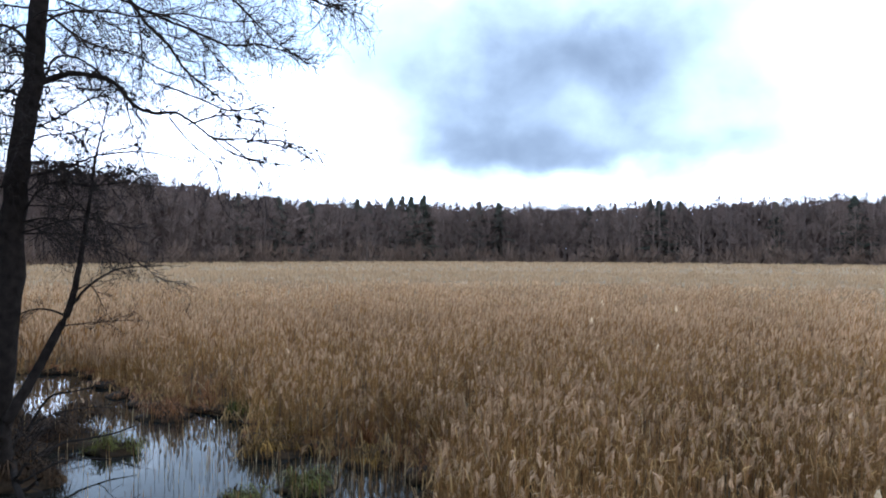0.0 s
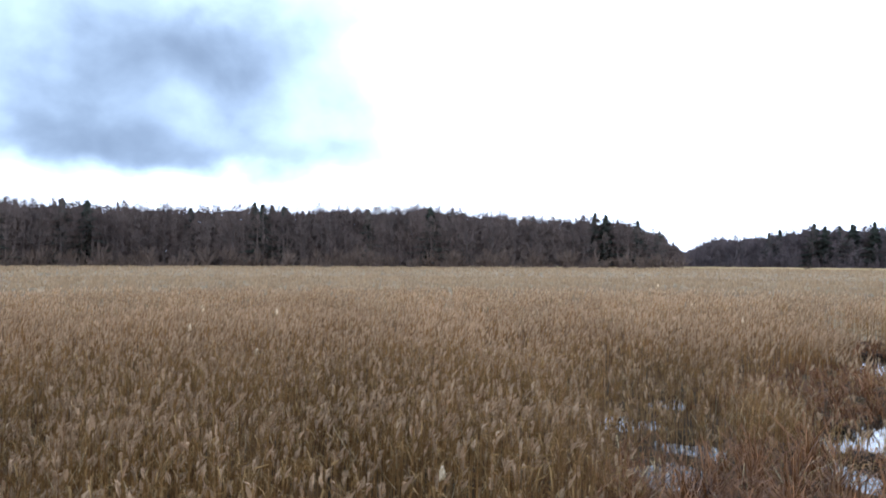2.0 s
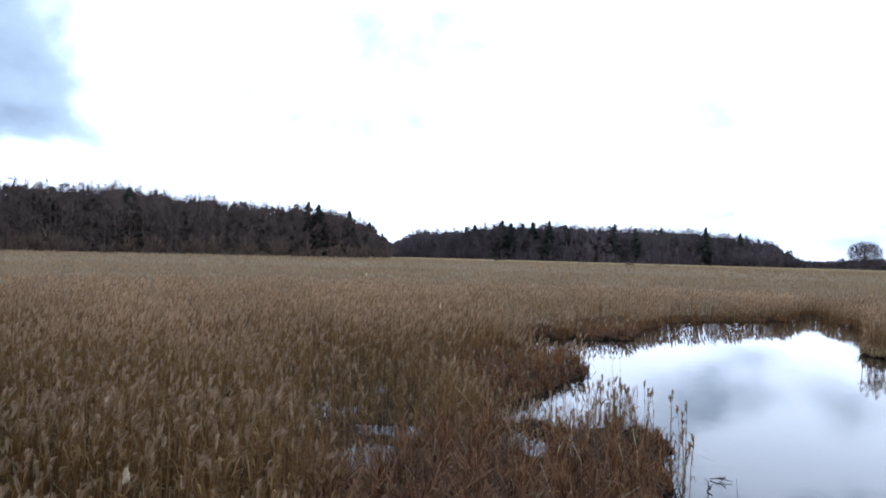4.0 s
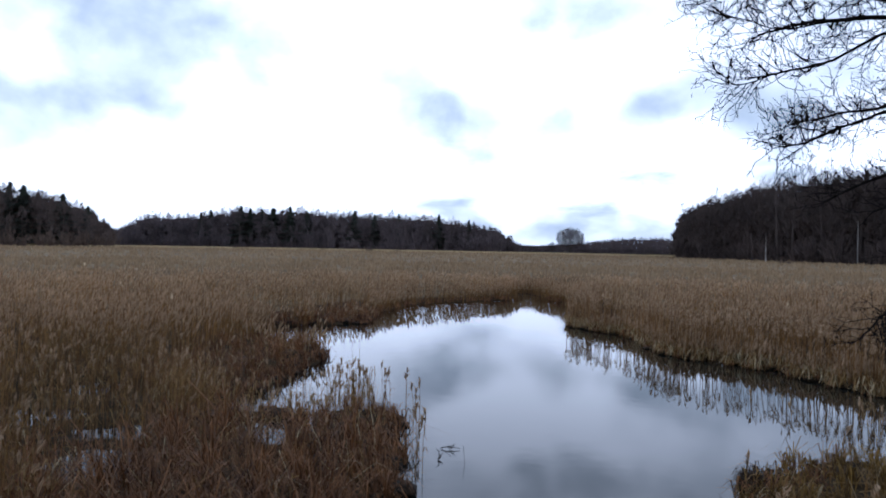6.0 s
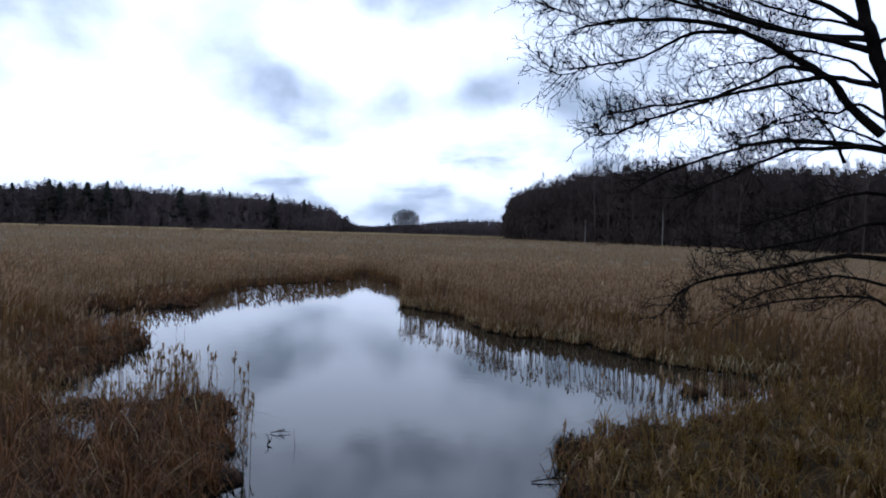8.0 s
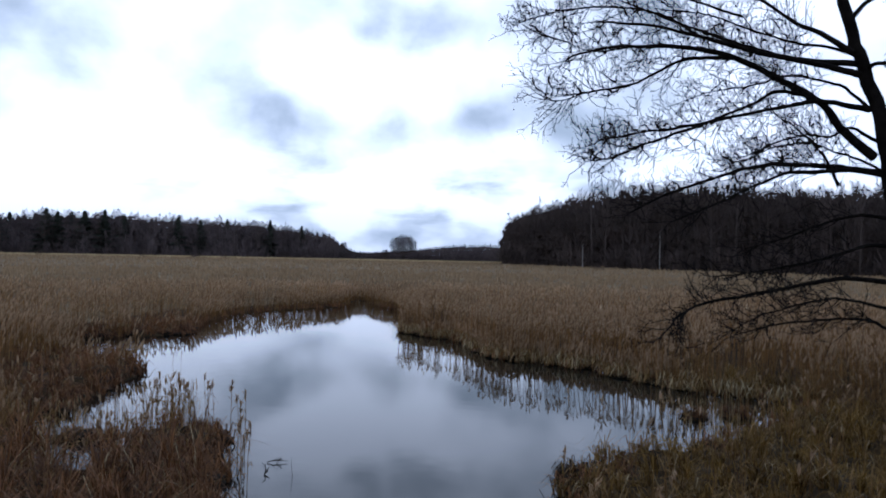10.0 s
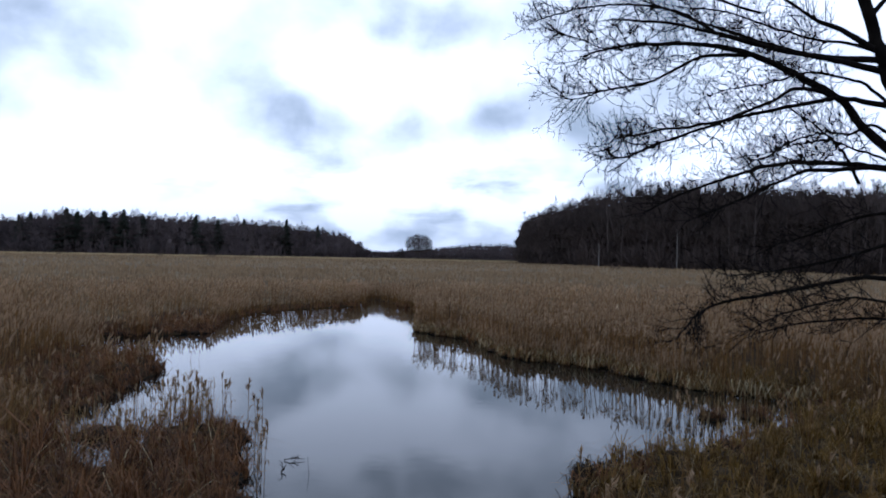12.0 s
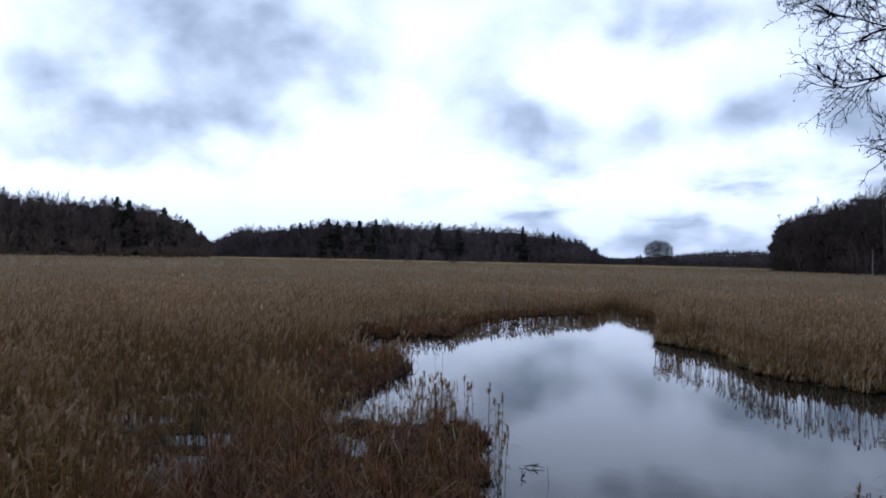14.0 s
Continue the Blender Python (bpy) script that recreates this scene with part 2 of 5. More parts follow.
class Batch:
    """Collects strips and tubes, and links them as one mesh."""

    def __init__(self):
        self.v, self.q, self.m, self.n = [], [], [], 0

    def add(self, verts, quads, slot):
        self.v.append(verts.reshape(-1, 3))
        self.q.append(quads.reshape(-1, 4) + self.n)
        self.m.append(np.full(quads.size // 4, slot, dtype=np.int32))
        self.n += verts.size // 3

    def strips(self, P, W, S, slot=0):
        """n bands along centre lines P (n, k, 3), half widths W (n, k), sideways S (n, 3)."""
        n, k = P.shape[:2]
        V = np.stack([P - W[..., None] * S[:, None], P + W[..., None] * S[:, None]], 2)
        i = (np.arange(n)[:, None] * k + np.arange(k - 1)[None]) * 2
        self.add(V, np.stack([i, i + 1, i + 3, i + 2], -1), slot)

    def tubes(self, P, W, slot=0, sides=3):
        """n round stalks along P (n, k, 3) with radii W (n, k)."""
        n, k = P.shape[:2]
        T = unit(P[:, -1] - P[:, 0])
        ref = np.where(np.abs(T[:, 2:3]) > 0.8, np.array([[1.0, 0, 0]]), np.array([[0, 0, 1.0]]))
        A = unit(np.cross(T, ref))
        B = np.cross(T, A)
        ang = np.arange(sides) * 2 * math.pi / sides
        ring = A[:, None] * np.cos(ang)[None, :, None] + B[:, None] * np.sin(ang)[None, :, None]
        V = P[:, :, None] + W[:, :, None, None] * ring[:, None]
        i = (np.arange(n)[:, None, None] * k + np.arange(k - 1)[None, :, None]) * sides
        j, j2 = np.arange(sides)[None, None], (np.arange(sides)[None, None] + 1) % sides
        self.add(V, np.stack([i + j, i + j2, i + sides + j2, i + sides + j], -1), slot)

    def mesh(self, name, mats, smooth=False):
        V, Q, M = np.concatenate(self.v), np.concatenate(self.q), np.concatenate(self.m)
        me = bpy.data.meshes.new(name)
        me.vertices.add(len(V))
        me.vertices.foreach_set("co", V.astype(np.float32).ravel())
        me.loops.add(Q.size)
        me.loops.foreach_set("vertex_index", Q.astype(np.int32).ravel())
        me.polygons.add(len(Q))
        me.polygons.foreach_set("loop_start", np.arange(0, Q.size, 4, dtype=np.int32))
        me.polygons.foreach_set("material_index", M)
        for mat in mats:
            me.materials.append(mat)
        me.update(calc_edges=True)
        if smooth:
            me.shade_smooth()
        return me

    def link(self, name, mats, parent=None, smooth=False):
        ob = new(name, self.mesh(name, mats, smooth))
        ob.parent = parent
        return ob


def part(name, bm, mat, parent, label="", smooth=False):
    """Links a bmesh as one mesh object under a thing or a part."""
    me = bpy.data.meshes.new(name)
    bm.to_mesh(me)
    bm.free()
    me.materials.append(mat)
    if smooth:
        me.shade_smooth()
    ob = new(name, me)
    ob.parent = parent
    return tagged(ob, label)


def wave(x, y, scale, seed=0):
    """Smooth value in about -1..1 over the plan."""
    r = np.random.RandomState(seed + 11)
    out = 0.0
    for k in range(7):
        a, f, ph = r.rand() * 6.28, (0.6 + 1.2 * r.rand()) / scale, r.rand() * 6.28
        out = out + np.sin((x * math.cos(a) + y * math.sin(a)) * f * 6.28 + ph + 1.3 * np.sin((x * math.sin(a) - y * math.cos(a)) * f * 4 + ph * 2))
    return out / 3.2


def smooth(e0, e1, v):
    u = np.clip((v - e0) / (e1 - e0), 0, 1)
    return u * u * (3 - 2 * u)


# ---- plan ----
POND = np.array([(27.0, 22.6), (30.6, 23.6), (32.2, 23.0), (33.4, 22.0), (34.9, 20.1), (36.2, 20.8), (40.3, 22.6), (45.2, 23.6), (48.9, 23.0), (52.3, 21.2), (55.8, 19.5), (66, 20.6),
                 (60, 17), (55, 13.6), (51.5, 12.2), (46, 11.2), (39.9, 9.8), (38.1, 7.4), (36.9, 6.0), (34.2, 4.8), (31.2, 3.2), (30.7, 1.5), (29.8, 0.1), (29.2, -0.9), (27.8, -2.2), (26.3, -3.0), (25.6, -4.4),
                 (24.8, -6.2), (22.9, -6.8), (21.0, -5.5), (19.3, -4.2), (17.9, -2.8), (17.0, -1.2), (15.2, -0.5), (14.2, 0.1), (12.6, 0.0), (9.5, -1.0), (6, -2), (5, 2), (8.5, 5.8), (11.1, 5.9),
                 (13.0, 6.8), (13.6, 7.3), (14.4, 7.7), (15.1, 7.8), (15.9, 8.3), (16.6, 8.9), (16.8, 9.5), (17.0, 10.2), (16.2, 10.6), (15.5, 10.9), (15.4, 11.9), (14.6, 12.9), (15.8, 13.5), (17.4, 13.9), (18.6, 14.0), (20.6, 14.9),
                 (22.2, 15.1), (23.7, 15.5), (24.8, 16.7), (25.7, 18.4), (26.2, 20)])
POOL = np.array([(-23, 19), (-20, 24), (-18.3, 24.6), (-16.4, 23.7), (-14.2, 21.6), (-12.4, 20.1), (-10.9, 18.7), (-10.1, 19.3), (-8.9, 18.5), (-7.8, 17.6), (-7.2, 16.2), (-6.5, 15.2),
                 (-5.6, 15.9), (-4.6, 15.6), (-3.6, 15.4), (-2.8, 14.6), (-2.4, 13.5), (-1.8, 8), (-5, 5), (-14, 6), (-20, 12)])


def shore(x, y):
    """Metres to the water's edge, less than 0 on the water."""
    best = np.full(np.shape(x), 1e9)
    for poly in (POND, POOL):
        d, inside = np.full(np.shape(x), 1e9), np.zeros(np.shape(x), bool)
        for (ax, ay), (bx, by) in zip(poly, np.roll(poly, -1, 0)):
            ex, ey = bx - ax, by - ay
            u = np.clip(((x - ax) * ex + (y - ay) * ey) / (ex * ex + ey * ey), 0, 1)
            d = np.minimum(d, np.hypot(x - ax - u * ex, y - ay - u * ey))
            cross = (ay > y) != (by > y)
            inside ^= cross & (x < ex * (y - ay) / (ey if ey else 1e-9) + ax)
        best = np.minimum(best, np.where(inside, -d, d))
    return best + 0.22 * wave(x, y, 2.2, 3) + 0.1 * wave(x, y, 0.7, 4)


# low sedge instead of tall reeds: x, y, radius, blade height, colour slot
SEDGE = [(13.2, 8.2, 3.3, 0.29, 0), (21.2, 16.0, 3.2, 0.36, 0), (17.8, 15.6, 2.4, 0.5, 0), (24.3, 18.8, 2.3, 0.36, 0), (15.0, -5.2, 6.6, 0.33, 1), (20.5, -6.8, 3.4, 0.4, 1), (10.5, -4.5, 4.6, 0.33, 1),
         (32.4, 25.2, 2.2, 0.45, 0), (35.0, 21.6, 2.2, 0.4, 0), (10.0, 9.0, 3.2, 0.7, 0), (7.5, 6.5, 2.6, 0.7, 0), (26.0, -5.5, 2.2, 0.5, 1),
         (38.3, 22.8, 1.8, 0.5, 0), (40.6, 8.8, 2.0, 0.45, 0), (-6.6, 16.0, 0.9, 0.45, 1), (-4.3, 15.0, 1.3, 0.45, 0), (-2.6, 13.9, 1.1, 0.45, 0), (-10.3, 20.5, 1.3, 0.42, 0)]


def sedge_share(x, y):
    s = np.zeros(np.shape(x))
    for cx, cy, r, h, slot in SEDGE:
        s = np.maximum(s, 1 - smooth(r * 0.75, r * 1.1, np.hypot(x - cx, y - cy)))
    return s


HUMMOCKS = [(-10.3, 12.7, 0.9, 0.25), (24.0, 17.0, 1.3, 0.4), (22.3, 16.1, 1.3, 0.45), (20.4, 15.6, 1.2, 0.4), (33.4, 22.0, 0.9, 0.3), (15.3, 8.7, 0.9, 0.3), (14.0, 8.6, 1.2, 0.35)]
# wet hollows where the reeds stand thin: x, y, radius
HOLES = [(10.2, 12.2, 0.75), (12.4, 16.5, 0.9), (12.0, 13.6, 0.7), (-4, 14.5, 0.7), (14.5, 10.9, 0.9), (13.5, 10.0, 0.6), (15.5, 12.3, 0.9), (15.3, 18.0, 0.8)]


def hollow(x, y):
    s = np.zeros(np.shape(x))
    for cx, cy, r in HOLES:
        s = np.maximum(s, np.exp(-(np.hypot(x - cx, y - cy) / (1.7 * r)) ** 2))
    return s


def ground_height(x, y):
    d = shore(x, y)
    z = -0.55 + 0.66 * smooth(-1.2, 0.35, d) + 0.07 * wave(x, y, 1.6, 8) * smooth(0, 2, d)
    for cx, cy, r, h in HUMMOCKS:
        q = np.hypot(x - cx, y - cy) / r
        z = np.maximum(z, -0.5 + (0.5 + h) * np.exp(-(q ** 2) * 0.9) + 0.05 * wave(x, y, 0.6, 9))
    for cx, cy, r in HOLES:
        z = z - 0.36 * np.exp(-((np.hypot(x - cx, y - cy) / r) ** 2))
    return z


def sheet(name, radii, count, height, mat):
    """A round sheet about the stand, finer near it."""
    a = np.arange(count) * 2 * math.pi / count
    X, Y = np.outer(radii, np.sin(a)), np.outer(radii, np.cos(a))
    Z = height(X, Y)
    i, j = np.meshgrid(np.arange(len(radii) - 1), np.arange(count), indexing="ij")
    j2 = (j + 1) % count
    b = Batch()
    b.add(np.stack([X, Y, Z], -1), np.stack([i * count + j, (i + 1) * count + j, (i + 1) * count + j2, i * count + j2], -1), 0)
    return b.link(name, [mat], smooth=True)


ground = sheet("ground", np.concatenate([[0.01], np.geomspace(4, 80, 190), np.geomspace(95, 4000, 14)]), 640, ground_height, M_GROUND)
tagged(ground, "dark wet marsh ground covered with dead reed litter", "ground", kind="structure")
pond = sheet("water", np.concatenate([[0.01], np.linspace(5, 75, 15)]), 64, lambda x, y: 0 * x, M_WATER)
tagged(pond, "still dark pond water mirroring the cloudy sky", "water", kind="structure")

# ---- reeds ----
YAW0, YAW1 = -119, 47


def scatter(r0, r1, per_m2, rng):
    area = 0.5 * radians(YAW1 - YAW0) * (r1 * r1 - r0 * r0)
    n = int(area * per_m2)
    r = np.sqrt(rng.rand(n) * (r1 * r1 - r0 * r0) + r0 * r0)
    a = np.radians(YAW0 + rng.rand(n) * (YAW1 - YAW0))
    return -np.sin(a) * r, np.cos(a) * r


def reed_height(x, y):
    h = 1.62 + 0.16 * wave(x, y, 9, 21) + 0.1 * wave(x, y, 2.5, 22)
    d = shore(x, y)
    # the stand drops towards open water, most along the long bank across the pond
    bank = smooth(24, 27, x) * (1 - smooth(9, 13, y)) * (1 - smooth(42, 48, x)) * smooth(-6, -4, y)
    low = (0.72 - 0.27 * bank) + (0.28 + 0.27 * bank) * smooth(0, 1.5 + 4.5 * bank, d)
    return h * low * (1 - 0.45 * sedge_share(x, y)) * (1 - 0.4 * hollow(x, y))


def reed_places(r0, r1, per_m2, rng, edge=0.15):
    x, y = scatter(r0, r1, per_m2, rng)
    d, s = shore(x, y), sedge_share(x, y)
    keep = (d > edge) & (rng.rand(len(x)) < 1 - 0.9 * s) & (rng.rand(len(x)) < 1 - 0.9 * hollow(x, y)) & (rng.rand(len(x)) < 0.66 + 0.75 * wave(x, y, 1.1, 31) + 0.25 * wave(x, y, 6, 33))
    return x[keep], y[keep]


def grow_reeds(b, x, y, h, rng, level):
    """level 0: stalk, leaves and a feathery plume; 1: simpler, for the middle distance; 2: far tops."""
    n = len(x)
    if n == 0:
        return
    z0 = np.maximum(ground_height(x, y), -0.3) - 0.02 if level in (0, 3) else np.zeros(n)
    ph = rng.rand(n) * 2 * math.pi
    lean = (0.02 + 0.15 * rng.rand(n) ** 3) * h
    off = np.stack([np.cos(ph) * lean + 0.02 * h, np.sin(ph) * lean - 0.01 * h, 0 * h], -1)
    base = np.stack([x, y, z0], -1)
    top = base + off + np.stack([0 * h, 0 * h, h], -1)
    mid = base + off * 0.3 + np.stack([0 * h, 0 * h, h * 0.55], -1)
    side = np.stack([np.cos(ph + 1.3), np.sin(ph + 1.3), 0 * h], -1)
    if level == 0:
        b.tubes(np.stack([base, mid, top], 1), np.tile([0.0075, 0.0065, 0.003], (n, 1)), 0)
        for k in range(3):
            keep = rng.rand(n) < (0.9, 0.6, 0.25)[k]
            m = keep.sum()
            u = 0.3 + 0.6 * rng.rand(m)
            st = base[keep] + off[keep] * (u ** 2)[:, None] + np.stack([0 * u, 0 * u, h[keep] * u], -1)
            az = rng.rand(m) * 6.283
            ln = 0.14 + 0.24 * rng.rand(m)
            out = np.stack([np.cos(az), np.sin(az), 0 * az], -1)
            up = np.array([0, 0, 1.0])
            droop = rng.rand(m) * 1.1 - 0.35
            P = np.stack([st, st + out * (ln * 0.3)[:, None] + up * (ln * 0.6)[:, None], st + out * (ln * 0.75)[:, None] + up * (ln * (0.75 - droop))[:, None]], 1)
            S = np.stack([-np.sin(az), np.cos(az), 0.3 * (rng.rand(m) - 0.5)], -1)
            b.strips(P, np.tile([0.008, 0.010, 0.0015], (m, 1)), S, 1)
        # a few bleached, broken stalks
        br = rng.rand(n) < 0.07
        m = br.sum()
        az = rng.rand(m) * 6.283
        s0 = base[br] + np.stack([0.2 * np.cos(az), 0.2 * np.sin(az), h[br] * (0.3 + 0.35 * rng.rand(m))], -1)
        tilt = np.stack([np.cos(az), np.sin(az), 0.5 + 1.6 * rng.rand(m)], -1)
        b.tubes(np.stack([s0, s0 + tilt * (0.18 + 0.16 * rng.rand(m))[:, None]], 1), np.tile([0.008, 0.005], (m, 1)), 3)
        # dead leaves broken over near the tops
        fl = rng.rand(n) < 0.4
        m = fl.sum()
        az, u = rng.rand(m) * 6.283, 0.55 + 0.42 * rng.rand(m)
        s0 = base[fl] + off[fl] * (u ** 2)[:, None] + np.stack([0 * u, 0 * u, h[fl] * u], -1)
        ln = 0.08 + 0.14 * rng.rand(m)
        e = s0 + np.stack([np.cos(az), np.sin(az), 0.9 * rng.rand(m) - 0.35], -1) * ln[:, None]
        b.strips(np.stack([s0, e], 1), np.tile([0.011, 0.006], (m, 1)), np.stack([-0.4 * np.sin(az), 0.4 * np.cos(az), 0.9 + 0 * az], -1), 1)
        # plumes are scarce on the low, trodden ground by the pond
        bare = (1 - smooth(17, 24, np.hypot(x, y))) * smooth(0.45, 0.75, np.arctan2(x, y))
        has = rng.rand(n) < 0.48 * (1 - 0.7 * bare) * (0.55 + 0.45 * smooth(9, 14, np.hypot(x, y)))
        m = has.sum()
        t, size = top[has], 0.14 + 0.14 * rng.rand(m)
        drift = np.stack([np.cos(ph[has]) * 1.3 + 0.5, np.sin(ph[has]) * 1.3 - 0.3, 0 * size], -1)
        # a soft solid body, two crossed bands, with loose side sprays
        for k in range(2):
            a2 = ph[has] + 1.57 * k
            lo, hi = t - np.stack([0 * size, 0 * size, size * 0.75], -1), t + drift * (size * 0.3)[:, None] + np.stack([0 * size, 0 * size, size * 0.25], -1)
            P = np.stack([lo, lo * 0.6 + hi * 0.4 - drift * (size * 0.05)[:, None], lo * 0.3 + hi * 0.7, hi], 1)
            b.strips(P, np.tile([0.006, 0.026, 0.021, 0.004], (m, 1)) * (0.7 + 0.6 * rng.rand(m))[:, None], np.stack([np.cos(a2), np.sin(a2), 0 * a2], -1), 2)
        for k in range(5):
            az = rng.rand(m) * 6.283
            spread = np.stack([np.cos(az), np.sin(az), 0 * az], -1) * 0.13 + drift * 0.26
            s0 = t - np.stack([0 * size, 0 * size, size * (0.03 + 0.75 * rng.rand(m))], -1)
            ln = size * (0.45 + 0.35 * rng.rand(m))
            p1 = s0 + (spread * 0.6 + np.array([0, 0, 0.7])) * (ln * 0.55)[:, None]
            p2 = s0 + (spread * 1.5 + np.array([0, 0, 0.6])) * ln[:, None]
            S = np.stack([-np.sin(az), np.cos(az), 0 * az], -1)
            b.strips(np.stack([s0, p1, p2], 1), np.tile([0.006, 0.019, 0.006], (m, 1)) * (0.7 + 0.7 * rng.rand(m))[:, None], S, 2)
    elif level == 3:
        b.tubes(np.stack([base, mid, top], 1), np.tile([0.011, 0.010, 0.006], (n, 1)), 0)
        side_way = np.stack([np.cos(ph), np.sin(ph), 0 * h], -1)
        for k in range(6):
            az = rng.rand(n) * 6.283
            size = 0.16 + 0.1 * rng.rand(n)
            s0 = top - np.stack([0 * h, 0 * h, 0.03 * k + 0 * h], -1)
            e = s0 + side_way * (size * 0.55)[:, None] + np.stack([0.05 * np.cos(az), 0.05 * np.sin(az), size * (0.5 - 0.16 * k)], -1)
            S = np.stack([-np.sin(az), np.cos(az), 0.4 + 0 * az], -1)
            b.strips(np.stack([s0, (s0 + e) / 2 + [0, 0, 0.02], e], 1), np.tile([0.008, 0.026, 0.006], (n, 1)), S, 2)
        az, u = rng.rand(n) * 6.283, 0.3 + 0.4 * rng.rand(n)
        st = base + off * (u ** 2)[:, None] + np.stack([0 * u, 0 * u, h * u], -1)
        tip = st + np.stack([np.cos(az) * 0.2, np.sin(az) * 0.2, 0.2 - 0.3 * rng.rand(n)], -1)
        b.strips(np.stack([st, tip], 1), np.tile([0.014, 0.003], (n, 1)), np.stack([-np.sin(az), np.cos(az), 0 * az], -1), 1)
    elif level == 1:
        wd = 0.009 + 0.006 * rng.rand(n)
        b.strips(np.stack([base, top], 1), np.stack([wd, wd * 0.6], 1), side, 0)
        az = rng.rand(n) * 6.283
        u = 0.45 + 0.45 * rng.rand(n)
        st = base + off * (u ** 2)[:, None] + np.stack([0 * u, 0 * u, h * u], -1)
        tip = st + np.stack([np.cos(az) * 0.28, np.sin(az) * 0.28, 0.22 - 0.3 * rng.rand(n)], -1)
        b.strips(np.stack([st, tip], 1), np.tile([0.016, 0.003], (n, 1)), np.stack([-np.sin(az), np.cos(az), 0 * az], -1), 1)
        size = 0.2 + 0.12 * rng.rand(n)
        for k in range(2):
            s0 = top - np.stack([0 * size, 0 * size, size * 0.5], -1)
            e = s0 + np.stack([np.cos(ph) * 0.08 + 0.05, np.sin(ph) * 0.08 - 0.04, size], -1)
            p1 = (s0 + e) / 2 + (rng.rand(n, 3) - 0.5) * 0.03
            S = np.stack([np.cos(ph + 1.57 * k), np.sin(ph + 1.57 * k), 0 * h], -1)
            b.strips(np.stack([s0, p1, e], 1), np.tile([0.010, 0.034, 0.010], (n, 1)) * (0.8 + 0.5 * rng.rand(n))[:, None], S, 2)
    else:
        r = np.hypot(x, y)
        wd = 0.022 + r * 0.00045
        low = base + np.stack([0 * h, 0 * h, h * 0.5], -1)
        view = np.stack([y / r, -x / r, 0 * r], -1)
        P = np.stack([low, low * 0.35 + top * 0.65, top], 1)
        W = np.stack([wd * 0.5, wd * (0.8 + 0.5 * rng.rand(n)), wd * 0.2], 1)
        b.strips(P, W, unit(view + 0.8 * side), 0)


def build_reeds():
    rng = np.random.RandomState(5)
    mats = [M_STEM, M_LEAF, M_PLUME, M_DEAD]
    near, mid = Batch(), Batch()
    x, y = reed_places(6.5, 17, NEAR_DENSITY, rng)
    grow_reeds(near, x, y, reed_height(x, y) * (0.52 + 0.62 * rng.rand(len(x)) ** 0.7), rng, 0)
    x, y = reed_places(17, 27, NEAR_DENSITY * 0.68, rng)
    grow_reeds(near, x, y, reed_height(x, y) * (0.52 + 0.62 * rng.rand(len(x)) ** 0.7), rng, 0)
    # a close fringe along the water's edge
    for r0, r1, k, batch, level in ((9, 27, 34, near, 0), (27, 75, 34, mid, 1)):
        x, y = scatter(r0, r1, k, rng)
        d, sh = shore(x, y), sedge_share(x, y)
        keep = (d > (0.1 if level == 0 else -0.2)) & (d < 1.3) & (rng.rand(len(x)) < 1 - 0.97 * sh)
        x, y = x[keep], y[keep]
        grow_reeds(batch, x, y, reed_height(x, y) * (0.45 + 0.65 * rng.rand(len(x))), rng, level)
    # lone stalks standing in the water
    for cx, cy, spread, count, hh in SPARSE:
        x, y = cx + rng.randn(count) * spread, cy + rng.randn(count) * spread
        grow_reeds(near, x, y, hh * (0.8 + 0.35 * rng.rand(count)), rng, 0)
    # bare broken stems in the pool, without leaves or plumes
    for cx, cy, sx, sy, count, hh in STUBBLE:
        x, y = cx + rng.randn(count) * sx, cy + rng.randn(count) * sy
        h, az, lean = hh * (0.35 + 0.9 * rng.rand(count)), rng.rand(count) * 6.283, 0.2 * rng.rand(count) ** 2
        base = np.stack([x, y, np.full(count, -0.2)], -1)
        top = np.stack([x + np.cos(az) * lean * h, y + np.sin(az) * lean * h, h], -1)
        for pick, slot in ((rng.rand(count) < 0.55, 0), (rng.rand(count) < 0.3, 3)):
            near.tubes(np.stack([base, top], 1)[pick], np.tile([0.0065, 0.005], (pick.sum(), 1)), slot)
    # a thin row of taller stalks along the bank across the pond, heads hanging over the water
    x, y = scatter(22, 46, 15, rng)
    d = shore(x, y)
    keep = (d > -0.25) & (d < 1.1) & (y < 10.5) & (y > -5) & (x > 24.5)
    x, y = x[keep], y[keep]
    grow_reeds(near, x, y, 1.45 + 0.55 * rng.rand(len(x)), rng, 3)
    tagged(near.link("reeds", mats), "dense dry straw-coloured reeds with feathery plumes", "reeds", kind="stuff")
    x, y = reed_places(27, 44, 20, rng)
    grow_reeds(mid, x, y, reed_height(x, y) * (0.6 + 0.52 * rng.rand(len(x)) ** 0.7), rng, 1)
    x, y = reed_places(44, 72, 9.5, rng)
    grow_reeds(mid, x, y, reed_height(x, y) * (0.6 + 0.52 * rng.rand(len(x)) ** 0.7), rng, 1)
    tagged(mid.link("reed_belt", mats), "golden brown reed belt round the open pond", "reeds", kind="stuff")
    far = Batch()
    for r0, r1, k in ((72, 130, 3.6), (130, 320, 0.8)):
        x, y = reed_places(r0, r1, k, rng)
        grow_reeds(far, x, y, reed_height(x, y) * (0.85 + 0.28 * rng.rand(len(x))), rng, 2)
    # rim of the far reeds, its light put into a bleached colour
    edge = Batch()
    n = 9000
    r, a = 296 + 26 * rng.rand(n), np.radians(-86 + 62 * rng.rand(n))
    x, y = -np.sin(a) * r, np.cos(a) * r
